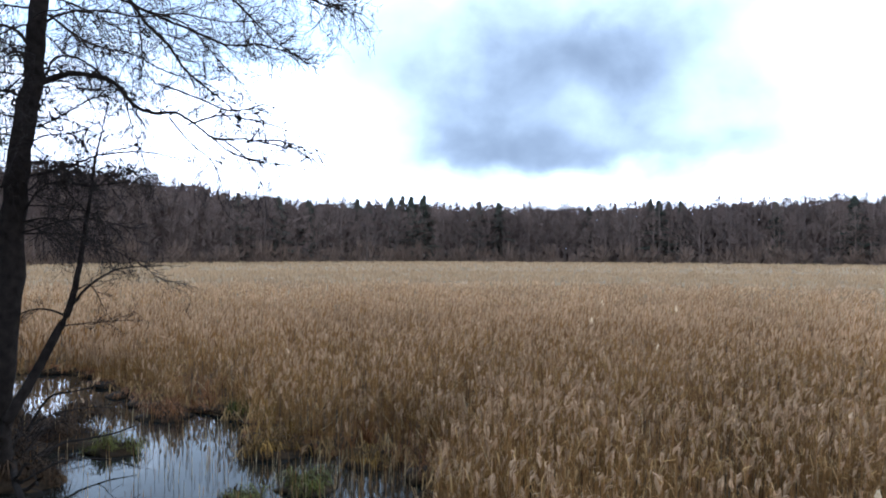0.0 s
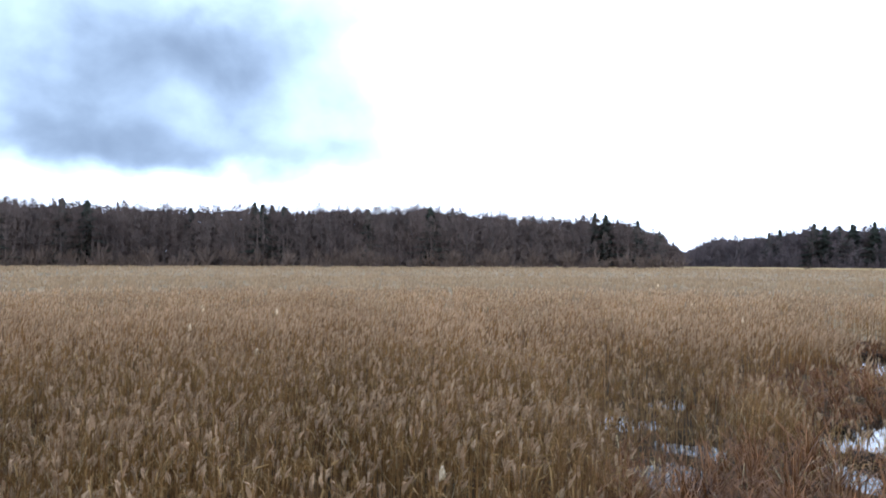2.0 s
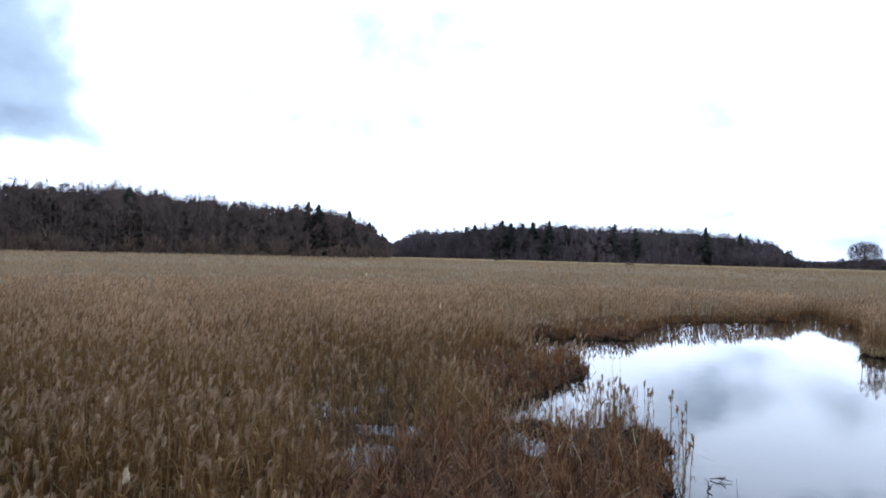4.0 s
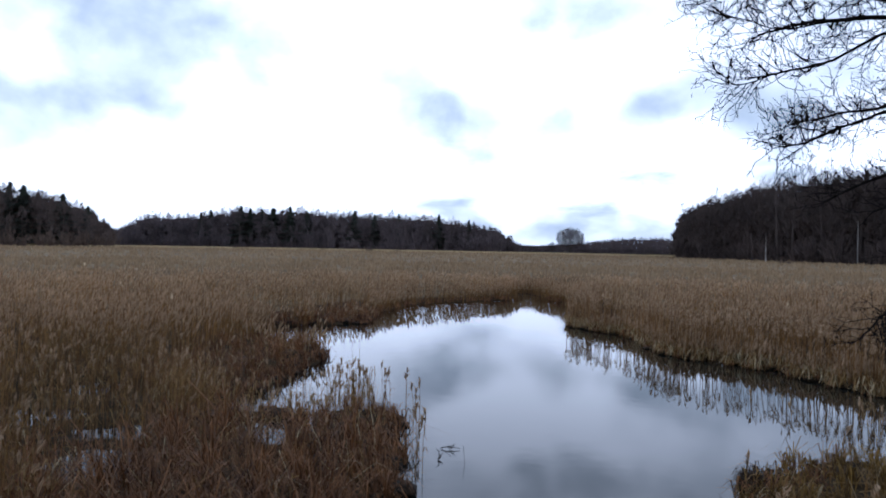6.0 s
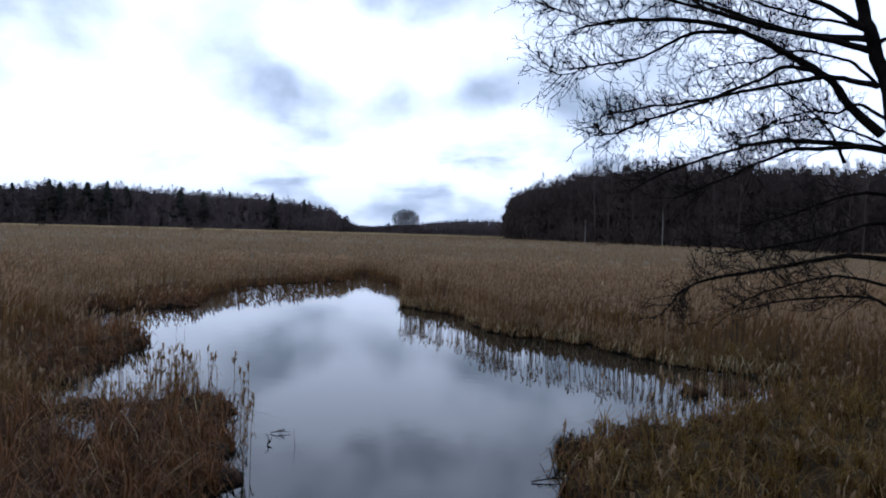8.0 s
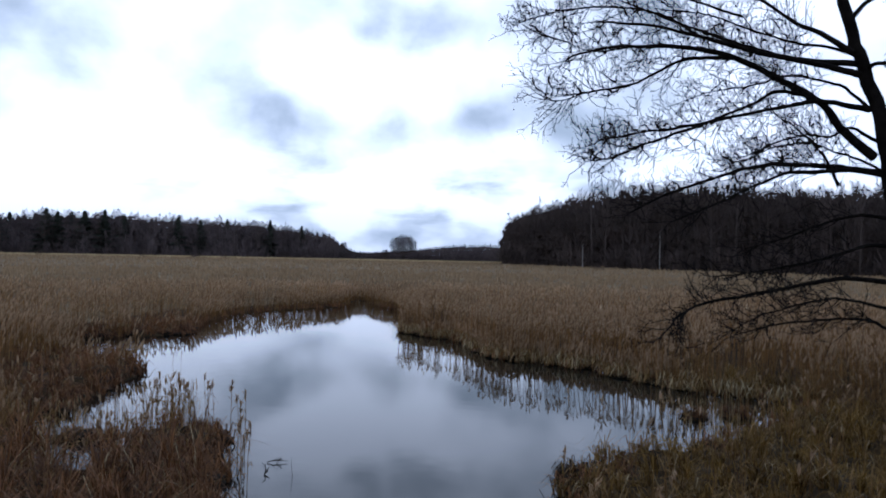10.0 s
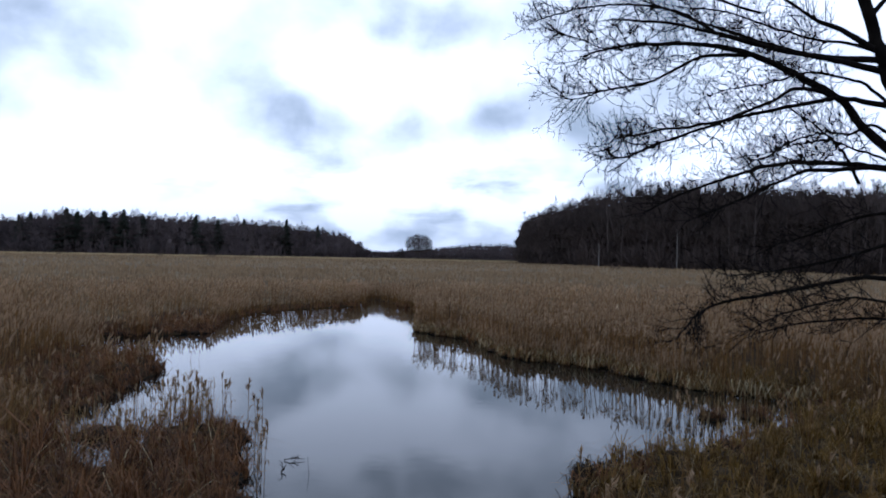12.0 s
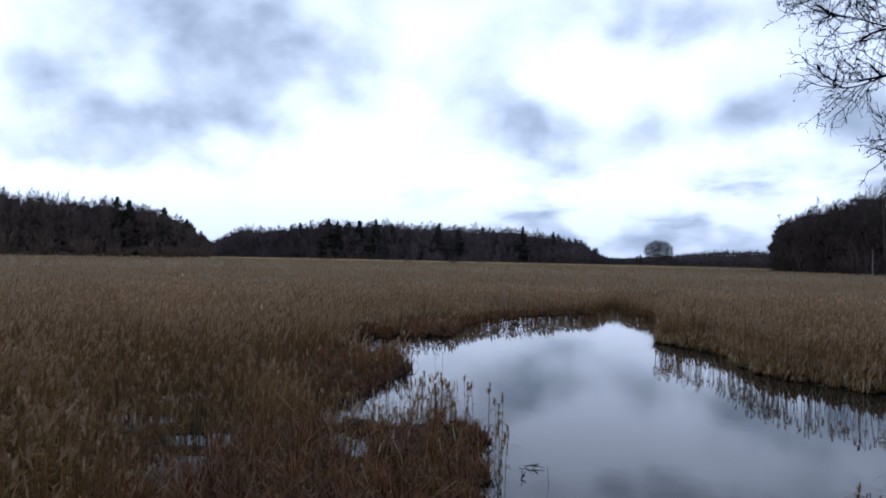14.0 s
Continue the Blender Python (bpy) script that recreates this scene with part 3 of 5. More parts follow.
    grow_reeds(edge, x, y, 1.75 + 0.35 * rng.rand(n), rng, 2)
    tagged(edge.link("lit_reed_edge", [M_DEAD]), "strip of far reeds along the far wood, light put into pale colour", "grass", kind="stuff")
    tagged(far.link("reed_field", [M_FAR]), "wide pale reed field reaching to the woods", "reeds", kind="stuff")


NEAR_DENSITY = 60
# thin stands in shallow water: x, y, spread, count, height
SPARSE = [(21.5, -3.6, 1.4, 40, 0.9), (25.3, 18.9, 0.8, 12, 0.7), (15.9, 12.6, 0.7, 18, 0.7), (-14.5, 20.3, 1.2, 14, 0.9), (-3.2, 14.6, 0.4, 10, 0.6), (-5.0, 15.4, 0.4, 10, 0.6)]
# x, y, spread along x and y, count, height
STUBBLE = [(-7.6, 14.6, 1.5, 1.7, 280, 0.42), (-5.4, 12.9, 1.0, 1.2, 120, 0.38), (-11.0, 16.8, 1.4, 1.2, 110, 0.5), (-3.6, 13.4, 0.9, 1.0, 160, 0.6), (20.8, -4.0, 1.6, 0.9, 220, 0.55), (22.5, -4.6, 0.9, 0.7, 90, 0.5),
           (16.6, 12.2, 1.0, 0.8, 90, 0.6), (24.0, 18.2, 1.5, 1.5, 60, 0.7)]
build_reeds()


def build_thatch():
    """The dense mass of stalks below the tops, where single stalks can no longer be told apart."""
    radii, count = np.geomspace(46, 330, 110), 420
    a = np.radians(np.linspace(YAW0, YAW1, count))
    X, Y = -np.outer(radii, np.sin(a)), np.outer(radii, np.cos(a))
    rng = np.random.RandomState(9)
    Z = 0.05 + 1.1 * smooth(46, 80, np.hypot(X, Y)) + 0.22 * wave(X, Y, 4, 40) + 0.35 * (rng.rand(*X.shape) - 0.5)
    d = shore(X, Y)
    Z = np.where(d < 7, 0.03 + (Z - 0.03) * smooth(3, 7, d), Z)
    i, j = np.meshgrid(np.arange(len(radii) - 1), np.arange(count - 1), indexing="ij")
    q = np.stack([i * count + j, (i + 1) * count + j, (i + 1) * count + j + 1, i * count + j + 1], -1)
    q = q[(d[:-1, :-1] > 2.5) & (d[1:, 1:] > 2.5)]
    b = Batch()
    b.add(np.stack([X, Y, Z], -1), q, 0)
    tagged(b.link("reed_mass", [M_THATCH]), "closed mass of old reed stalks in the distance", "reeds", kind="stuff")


build_thatch()


def build_sedge():
    rng = np.random.RandomState(15)
    b = Batch()
    for cx, cy, r, h, slot in SEDGE:
        n = int(r * r * 3.14 * 1.1 * (200 if np.hypot(cx, cy) < 18 else 120))
        rr, a = r * 1.12 * np.sqrt(rng.rand(n)), rng.rand(n) * 6.283
        x, y = cx + rr * np.cos(a), cy + rr * np.sin(a)
        # tussocks: pull the blades together
        tx, ty = np.round(x / 0.7) * 0.7, np.round(y / 0.7) * 0.7
        jit = np.sin(tx * 12.9 + ty * 78.2) * 0.3
        k = 0.9 * rng.rand(n) ** 0.5
        x, y = x + (tx + jit - x) * k, y + (ty - jit - y) * k
        keep = (ground_height(x, y) > -0.06) & (rng.rand(n) < 0.72 + 0.8 * wave(x, y, 0.8, 52)) & (rng.rand(n) < 1 - 0.8 * hollow(x, y))
        x, y = x[keep], y[keep]
        n = len(x)
        hh = h * (0.45 + 0.75 * rng.rand(n)) * (1 + 0.85 * np.clip(wave(x, y, 0.9, 51), -0.8, 0.8))
        az = rng.rand(n) * 6.283
        reach = hh * (0.3 + 1.3 * rng.rand(n) ** 1.3)
        out = np.stack([np.cos(az), np.sin(az), 0 * az], -1)
        base = np.stack([x, y, ground_height(x, y) - 0.02], -1)
        up = np.array([0, 0, 1.0])
        P = np.stack([base, base + out * (reach * 0.2)[:, None] + up * (hh * 0.6)[:, None], base + out * (reach * 0.6)[:, None] + up * (hh * 0.95)[:, None],
                      base + out * (reach * 1.1)[:, None] + up * (hh * (0.95 - 0.6 * rng.rand(n)))[:, None]], 1)
        w = 0.006 + 0.005 * rng.rand(n)
        pale = rng.rand(n) < 0.03
        for pick, s in ((~pale, slot), (pale, 3)):
            b.strips(P[pick], np.stack([w, w, w * 0.8, w * 0.15], 1)[pick], np.stack([-np.sin(az), np.cos(az), 0 * az], -1)[pick], s)
    # drooping dead tufts that overhang the water's edge
    x, y = scatter(8, 62, 62, rng)
    d = shore(x, y)
    keep = (d > -0.18) & (d < 0.42) & (0.55 + 0.9 * wave(x, y, 1.4, 61) > rng.rand(len(x)))
    x, y = x[keep], y[keep]
    n = len(x)
    hh, az = 0.12 + 0.3 * rng.rand(n), rng.rand(n) * 6.283
    out = np.stack([np.cos(az), np.sin(az), 0 * az], -1)
    base = np.stack([x, y, np.maximum(ground_height(x, y), 0.0) - 0.02], -1)
    up = np.array([0, 0, 1.0])
    w = 0.009 + 0.006 * rng.rand(n) + np.hypot(x, y) * 0.0002
    P = np.stack([base, base + out * (hh * 0.4)[:, None] + up * hh[:, None], base + out * (hh * 1.3)[:, None] + up * (hh * 0.2)[:, None]], 1)
    b.strips(P, np.stack([w, w, w * 0.3], 1), np.stack([-np.sin(az), np.cos(az), 0 * az], -1), 0)
    b.m[-1][np.repeat(x < 0, 2)] = 4
    # a straw mat of bent stalks that hangs over the long bank across the pond
    x, y = scatter(22, 46, 150, rng)
    d = shore(x, y)
    keep = (d > -0.22) & (d < 0.5) & (x > 24.5) & (y < 11) & (0.75 + 0.9 * wave(x, y, 1.7, 63) > rng.rand(len(x)))
    x, y = x[keep], y[keep]
    n = len(x)
    hh, az = 0.16 + 0.4 * rng.rand(n), math.pi + np.arctan2(y, x) + rng.randn(n) * 0.9
    out = np.stack([np.cos(az), np.sin(az), 0 * az], -1)
    base = np.stack([x, y, np.maximum(ground_height(x, y), 0.0) + 0.1 * rng.rand(n)], -1)
    w = 0.011 + 0.009 * rng.rand(n)
    P = np.stack([base, base + out * (hh * 0.45)[:, None] + up * (hh * 0.8)[:, None], base + out * (hh * 1.1)[:, None] + up * (hh * 0.05)[:, None]], 1)
    b.strips(P, np.stack([w, w, w * 0.3], 1), np.stack([-np.sin(az), np.cos(az), 0 * az], -1), 4)
    b.m[-1][np.repeat(rng.rand(n) < 0.35, 2)] = 3
    tagged(b.link("sedge", [M_SEDGE, M_GREEN, M_MOSS, M_DEAD, M_LEAF]), "low tangled brown and olive sedge on the banks", "grass", kind="stuff")
    # broken stalks lying about
    lit = Batch()
    x, y = scatter(7, 34, 5.5, rng)
    d = shore(x, y)
    keep = (d > 0.1) & ((d < 1.6) | (rng.rand(len(x)) < 0.45))
    x, y = x[keep], y[keep]
    n, az = len(x), rng.rand(keep.sum()) * 6.283
    ln, z = 0.25 + 0.5 * rng.rand(n), np.maximum(ground_height(x, y), 0.0) + 0.03 + 0.3 * rng.rand(n) ** 2
    rise = (rng.rand(n) - 0.35) * 0.7
    out = np.stack([np.cos(az), np.sin(az), rise], -1)
    c = np.stack([x, y, z + np.maximum(0, -rise) * ln], -1)
    lit.tubes(np.stack([c - out * 0.0, c + out * ln[:, None]], 1), np.tile([0.006, 0.004], (n, 1)), 0)
    tagged(lit.link("reed_litter", [M_LEAF]), "broken pale reed stalks lying on the banks", "litter", kind="stuff")


build_sedge()


def build_banks():
    """Dark lumps of peat and roots that hang over the water's edge."""
    rng = np.random.RandomState(44)
    x, y = scatter(9, 42, 16, rng)
    d = shore(x, y)
    keep = (np.abs(d - 0.28) < 0.2) & (0.5 + 0.8 * wave(x, y, 3.0, 71) > rng.rand(len(x)))
    x, y = x[keep], y[keep]
    n, sides = len(x), 9
    r, h = 0.2 + 0.3 * rng.rand(n), 0.07 + 0.16 * rng.rand(n)
    a = np.arange(sides) * 2 * math.pi / sides
    rings = []
    for k, (u, w) in enumerate(((-0.25, 0.75), (0.1, 0.95), (0.45, 1.0), (0.85, 0.65), (1.0, 0.08))):
        rag = 0.75 + 0.5 * rng.rand(n, sides)
        rings.append(np.stack([x[:, None] + np.cos(a) * r[:, None] * w * rag, y[:, None] + np.sin(a) * r[:, None] * w * rag, h[:, None] * (u + 0.2 * (rng.rand(n, sides) - 0.5))], -1))
    V = np.stack(rings, 1)
    i = (np.arange(n)[:, None, None] * 5 + np.arange(4)[None, :, None]) * sides
    j, j2 = np.arange(sides)[None, None], (np.arange(sides)[None, None] + 1) % sides
    b = Batch()
    b.add(V, np.stack([i + j, i + j2, i + sides + j2, i + sides + j], -1), 0)
    # dead blades matted over the lumps
    k = np.repeat(np.arange(n), 18)
    m = len(k)
    az, rad = rng.rand(m) * 6.283, np.sqrt(rng.rand(m)) * 0.9
    out = np.stack([np.cos(az), np.sin(az), 0 * az], -1)
    s0 = np.stack([x[k], y[k], h[k] * (1.05 - 0.5 * rad ** 2)], -1) + out * (r[k] * rad)[:, None]
    ln = 0.08 + 0.2 * rng.rand(m)
    p1 = s0 + out * (ln * 0.4)[:, None] + np.array([0, 0, 1.0]) * (ln * 0.45)[:, None]
    p2 = s0 + out * ln[:, None] - np.array([0, 0, 1.0]) * (ln * 0.25)[:, None]
    w = 0.007 + 0.006 * rng.rand(m) + np.hypot(x[k], y[k]) * 0.0002
    b.strips(np.stack([s0, p1, p2], 1), np.stack([w, w, w * 0.2], 1), np.stack([-np.sin(az), np.cos(az), 0 * az], -1), 1)
    tagged(b.link("peat_bank", [M_PEAT, M_SEDGE], smooth=False), "dark undercut peat and root mats along the water", "bank", kind="stuff")


build_banks()


# ---- woods beyond the marsh ----
def place(yaw, r):
    return -math.sin(radians(yaw)) * r, math.cos(radians(yaw)) * r


def build_wood(name, label, top, dist, rows, gap, seed, blades, depth_gap=5.0, wood=M_WOOD, mass=1.0):
    """A bare broadleaved wood: top (yaw, elevation of the crowns), dist (yaw, metres to its edge)."""
    rng = np.random.RandomState(seed)
    ty, te = zip(*top)
    dy, dr = zip(*dist)
    yaws = []
    r_mid = float(np.mean(dr))
    step = math.degrees(gap / r_mid)
    for k in range(rows):
        n = int((ty[-1] - ty[0]) / step)
        ya = ty[0] + (np.arange(n) + rng.rand(n)) * step
        yaws.append(np.stack([ya, np.full(n, k)], -1))
    yk = np.concatenate(yaws)
    yaw, row = yk[:, 0], yk[:, 1]
    r = np.interp(yaw, dy, dr) + row * depth_gap + rng.rand(len(yaw)) * depth_gap
    tall = (r * np.tan(np.radians(np.interp(yaw, ty, te))) + 4.3) * 1.075 * mass
    h = tall * np.where(row < 1.5, 0.5 + 0.45 * rng.rand(len(yaw)), 0.86 + 0.13 * rng.rand(len(yaw)) + 0.06 * wave(np.radians(yaw) * r, row * depth_gap, 9.0, seed))
    h = np.maximum(h, 2.5)
    x, y = -np.sin(np.radians(yaw)) * r, np.cos(np.radians(yaw)) * r
    n = len(x)
    b = Batch()
    base = np.stack([x, y, 0 * x], -1)
    bend = (rng.rand(n, 2) - 0.5) * 0.08 * h[:, None]
    tip = base + np.concatenate([bend, (h * 0.93)[:, None]], 1)
    tr = 0.006 * h + 0.05
    b.tubes(np.stack([base, (base + tip) / 2 + 0.01 * h[:, None] * (rng.rand(n, 3) - 0.5), tip], 1), np.stack([tr, tr * 0.7, tr * 0.2], 1), 0)
    # boughs and sprays of twigs
    i = np.repeat(np.arange(n), np.where(row < 2.5, int(blades * 1.1), int(blades * 0.75)))
    m = len(i)
    u = np.where(rng.rand(m) < 0.3, 0.7 + 0.28 * rng.rand(m), 0.04 + 0.92 * rng.rand(m) ** 0.85)
    az = rng.rand(m) * 6.283
    crown = h[i] * (0.13 + 0.15 * rng.rand(m)) * np.sin(np.clip(u * 1.05, 0, 1) * math.pi * 0.86 + 0.35)
    rad = crown * rng.rand(m) ** 0.6
    s0 = base[i] + np.concatenate([bend[i] * u[:, None], (h[i] * u)[:, None]], 1) + np.stack([np.cos(az) * rad, np.sin(az) * rad, 0.25 * rad], -1)
    az2 = az + (rng.rand(m) - 0.5) * 1.8
    ln = h[i] * (0.03 + 0.07 * rng.rand(m)) * np.where(u > 0.82, 0.7, 1.0)
    way = unit(np.stack([np.cos(az2) * (0.25 + 0.5 * rng.rand(m)), np.sin(az2) * (0.25 + 0.5 * rng.rand(m)), (0.1 + 0.9 * rng.rand(m)) * np.where(u > 0.7, 2.2, 1.0)], -1))
    e = s0 + way * ln[:, None]
    # the wood's inside is a thicket of heavier boughs below the fine tops
    deep = (row[i] > 2.5) & (u < 0.8)
    e = np.where(deep[:, None], s0 + way * (ln * np.where(u < 0.6, 1.7, 1.0))[:, None], e)
    wd = WOOD_WIDTH * (0.5 + rng.rand(m)) * np.interp(r[i], [150, 400], [0.7, 1.3]) * np.where(deep, np.where(u < 0.62, 5.0, 3.0), np.where(row[i] > 2.5, 0.45, np.where(u > 0.72, 0.38, 0.5)))
    S = unit(np.cross(way, rng.randn(m, 3)))
    b.strips(np.stack([s0, e], 1), np.stack([wd, wd * 0.15], 1), S, 0)
    # shrubs along the edge
    n = int((ty[-1] - ty[0]) / step * 3)
    ya = ty[0] + rng.rand(n) * (ty[-1] - ty[0])
    rs = np.interp(ya, dy, dr) - 1.5 + 3 * rng.rand(n)
    hs = np.minimum((2.6 + 7.5 * rng.rand(n) ** 1.6), rs * np.tan(np.radians(np.interp(ya, ty, te))) + 4)
    i = np.repeat(np.arange(n), 85)
    m = len(i)
    az, lean = rng.rand(m) * 6.283, rng.rand(m) * 0.75
    way = unit(np.stack([np.cos(az) * lean, np.sin(az) * lean, 1.1 - 0.4 * lean], -1))
    st = np.stack([-np.sin(np.radians(ya)) * rs, np.cos(np.radians(ya)) * rs, 0.3 + 0 * rs], -1)[i] + way * (hs[i] * 0.75 * rng.rand(m))[:, None]
    e = st + way * (hs[i] * (0.15 + 0.25 * rng.rand(m)))[:, None]
    wd = WOOD_WIDTH * (0.6 + 0.8 * rng.rand(m))
    b.strips(np.stack([st, e], 1), np.stack([wd, wd * 0.2], 1), unit(np.cross(way, rng.randn(m, 3))), 1)
    tagged(b.link(name, [wood, M_SHRUB if wood is M_WOOD else wood]), label, "woods", kind="stuff")


WOOD_WIDTH = 0.17
LEFT_TOP = [(-41.3, 0.7), (-39.8, 1.9), (-38, 2.7), (-36, 3.15), (-31.5, 3.3), (-27, 3.65), (-20.5, 4.2), (-12, 3.9), (-2, 3.8), (7, 4.0), (18, 4.1), (24.7, 4.5), (26.7, 5.1), (30, 5.6), (34, 5.8), (48, 6.2)]
LEFT_DIST = [(-42, 300), (-21, 285), (7, 290), (28, 235), (36, 205), (48, 185)]
MID_TOP = [(-72.2, 0.15), (-71.3, 0.5), (-70.2, 1.4), (-66, 2.1), (-59, 2.35), (-54, 2.5), (-50, 2.45), (-46.5, 1.9), (-43.4, 1.75), (-41.6, 0.8), (-41, 0.6)]
MID_DIST = [(-72, 345), (-56, 330), (-41, 380)]
RIGHT_TOP = [(-122, 5.4), (-108, 5.3), (-104, 5.5), (-100, 5.8), (-96, 5.75), (-93, 5.5), (-89.5, 4.9), (-87.5, 4.3), (-84.9, 3.3), (-84.0, 2.0), (-83.6, 1.2)]
RIGHT_DIST = [(-122, 195), (-108, 205), (-95, 225), (-84, 270)]
FAR_TOP = [(-86, 0.9), (-81, 0.85), (-78.3, 0.6), (-76.5, 0.4), (-73.5, 0.1), (-71, 0.2), (-60, 0.5), (-38, 0.75)]
FAR_DIST = [(-86, 560), (-38, 640)]
build_wood("woods", "grey-brown bare broadleaved wood with scattered spruces behind the reeds", LEFT_TOP, LEFT_DIST, 10, 3.4, 1, 235, 4.0, mass=1.035)
build_wood("far_woods", "dark leafless wood on the far side of the marsh", MID_TOP, MID_DIST, 9, 3.6, 2, 185, 4.0, M_WOOD_FAR)
build_wood("near_woods", "dark bare alder and birch wood beside the marsh", RIGHT_TOP, RIGHT_DIST, 10, 3.2, 3, 330, 4.0, M_WOOD_DARK, 0.97)
build_wood("horizon_woods", "low blue-grey line of woods on the horizon", FAR_TOP, FAR_DIST, 8, 4.2, 4, 110, 8.0, M_WOOD_FAR)
# unseen wood added round the back, blocks sky light so the reeds darken
build_wood("sky_blocking_woods", "unseen bare wood added behind the stand to block sky light", [(52, 30), (58, 34), (90, 34), (200, 38), (228, 44)], [(52, 26), (90, 30), (200, 24), (228, 18)], 4, 3.0, 6, 110, 4.0, M_WOOD_DARK)


def make_spruce(seed):
    """A spruce one metre tall, drooping whorls round a straight trunk."""
    rng = np.random.RandomState(seed)
    root = new("spruce_tree")
    b = Batch()
    b.tubes(np.array([[[0, 0, 0], [0, 0, 0.5], [0, 0, 1.0]]]), np.array([[0.014, 0.009, 0.002]]), 0, 6)
    b.link("trunk", [M_BARK], root)
    c = Batch()
    n = 900
    u = 0.12 + 0.87 * rng.rand(n) ** 0.9
    az = rng.rand(n) * 6.283
    rad = 0.21 * (1 - u) ** 0.85 * (0.5 + 0.8 * rng.rand(n)) * (0.75 + 0.45 * np.sin(u * 55 + 2 * np.sin(az))) + 0.012
    out = np.stack([np.cos(az), np.sin(az), 0 * az], -1)
    s0 = np.stack([0 * u, 0 * u, u], -1) + out * (rad * 0.2)[:, None]
    p1 = s0 + out * (rad * 0.55)[:, None] + np.array([0, 0, -0.008])
    p2 = s0 + out * rad[:, None] + np.array([0, 0, -0.022])
    S = np.stack([-np.sin(az), np.cos(az), (rng.rand(n) - 0.5)], -1)
    c.strips(np.stack([s0, p1, p2], 1), np.tile([0.008, 0.018, 0.004], (n, 1)), S, 0)
    c.link("crown", [M_SPRUCE], root)
    return root


def plant_spruces():
    kinds = [make_spruce(70 + k) for k in range(3)]
    rng = random.Random(8)
    first = {}
    # yaw, elevation of the top
    for yaw, el in SPRUCES:
        tops, dist = (LEFT_TOP, LEFT_DIST) if yaw > -41 else (MID_TOP, MID_DIST)
        r = float(np.interp(yaw, [p[0] for p in dist], [p[1] for p in dist])) + rng.choice((9.0, 12.0, 15.0, 18.0) if yaw > -41 else (4.0, 7.0, 10.0, 14.0))
        h = r * math.tan(radians(el + 0.06)) + 4.4
        x, y = place(yaw, r)
        k = rng.randrange(3)
        wide = rng.uniform(1.1, 1.6)
        m = pose(x, y, 0, 0, 0, rng.uniform(0, 360)) @ Matrix.Diagonal((h * wide, h * wide, h, 1))
        if k in first:
            ob = copy_thing(kinds[k], m)
        else:
            ob, first[k] = kinds[k], True
            later.append((ob, m))
        tagged(ob, "dark green spruce rising above the bare wood", "tree", "spruces in the woods")
    for ob, m in later:
        ob.matrix_basis = m


later = []
SPRUCES = [(24.0, 4.6), (21.0, 4.5), (18.7, 4.15), (14.9, 4.4), (13.9, 4.2), (12.2, 4.5), (11.3, 4.65), (10.6, 4.6), (9.6, 4.7), (5.2, 4.2), (3.6, 4.1), (-3.4, 3.8), (-8.1, 4.35), (-8.7, 4.2),
           (-9.4, 4.15), (-10.3, 4.1), (-16.9, 3.95), (-23.6, 3.8), (-24.4, 3.7), (-34.8, 3.75), (-35.6, 3.55), (-38.0, 3.1), (-39.6, 2.3),
           (-48.0, 2.3), (-50.2, 2.7), (-50.9, 2.5), (-51.8, 2.5), (-52.6, 2.6), (-53.9, 2.75), (-55.2, 2.45), (-58.9, 2.55), (-60.5, 2.3), (-65.6, 2.4), (-68.0, 2.0), (-30.0, 3.5), (-21.8, 4.2), (-47.3, 2.1), (-62.4, 2.35)]
plant_spruces()


def make_bare_tree(seed):
    """A leafless tree one metre tall: trunk, boughs and fine twigs."""
    rng = random.Random(seed)
    root = new("bare_tree")
    t = Batch()
    top = (rng.uniform(-0.04, 0.04), rng.uniform(-0.04, 0.04), 0.93)
    t.tubes(np.array([[[0, 0, 0], [top[0] * 0.2, top[1] * 0.6, 0.45], list(top)]]), np.array([[0.011, 0.008, 0.0015]]), 0, 5)
    t.link("trunk", [M_BOUGH], root)
    lines, fine = [], []

    def fork(p, d, ln, depth):
        q = p + d * (ln * 0.5) + Vector((rng.uniform(-1, 1), rng.uniform(-1, 1), rng.uniform(-1, 1))) * (0.06 * ln)
        e = q + (d + Vector((0, 0, 0.25))).normalized() * (ln * 0.5)
        (lines if depth > 1 else fine).append((p, q, e, depth))
        if depth:
            for k in range((3, 3, 4)[depth - 1] if depth < 4 else 5):
                s = rng.uniform(0.3, 1.0)
                a = p.lerp(q, s * 2) if s < 0.5 else q.lerp(e, s * 2 - 1)
                nd = (d + Vector((rng.uniform(-1, 1), rng.uniform(-1, 1), rng.uniform(-0.6, 1.0))) * 0.75).normalized()
                fork(a, nd, ln * rng.uniform(0.42, 0.62), depth - 1)

    for k in range(13):
        u = 0.2 + 0.75 * (k + rng.random()) / 13
        a = rng.uniform(0, 6.283)
        d = Vector((math.cos(a), math.sin(a), rng.uniform(0.5, 1.3) + 0.7 * u)).normalized()
        fork(Vector((top[0] * u, top[1] * u, 0.93 * u)), d, rng.uniform(0.15, 0.24) * (1.1 - 0.45 * u), 3)
    c = Batch()
    nr = np.random.RandomState(seed)
    P = np.array([[tuple(v) for v in l[:3]] for l in lines])
    w = np.array([0.0011 * l[3] for l in lines])
    c.tubes(P, np.stack([w, w * 0.8, w * 0.5], 1), 0)
    P = np.array([[tuple(l[0]), tuple(l[2])] for l in fine])
    c.strips(P, np.tile([0.0022, 0.0009], (len(P), 1)), unit(np.cross(P[:, 1] - P[:, 0], nr.randn(len(P), 3))), 0)
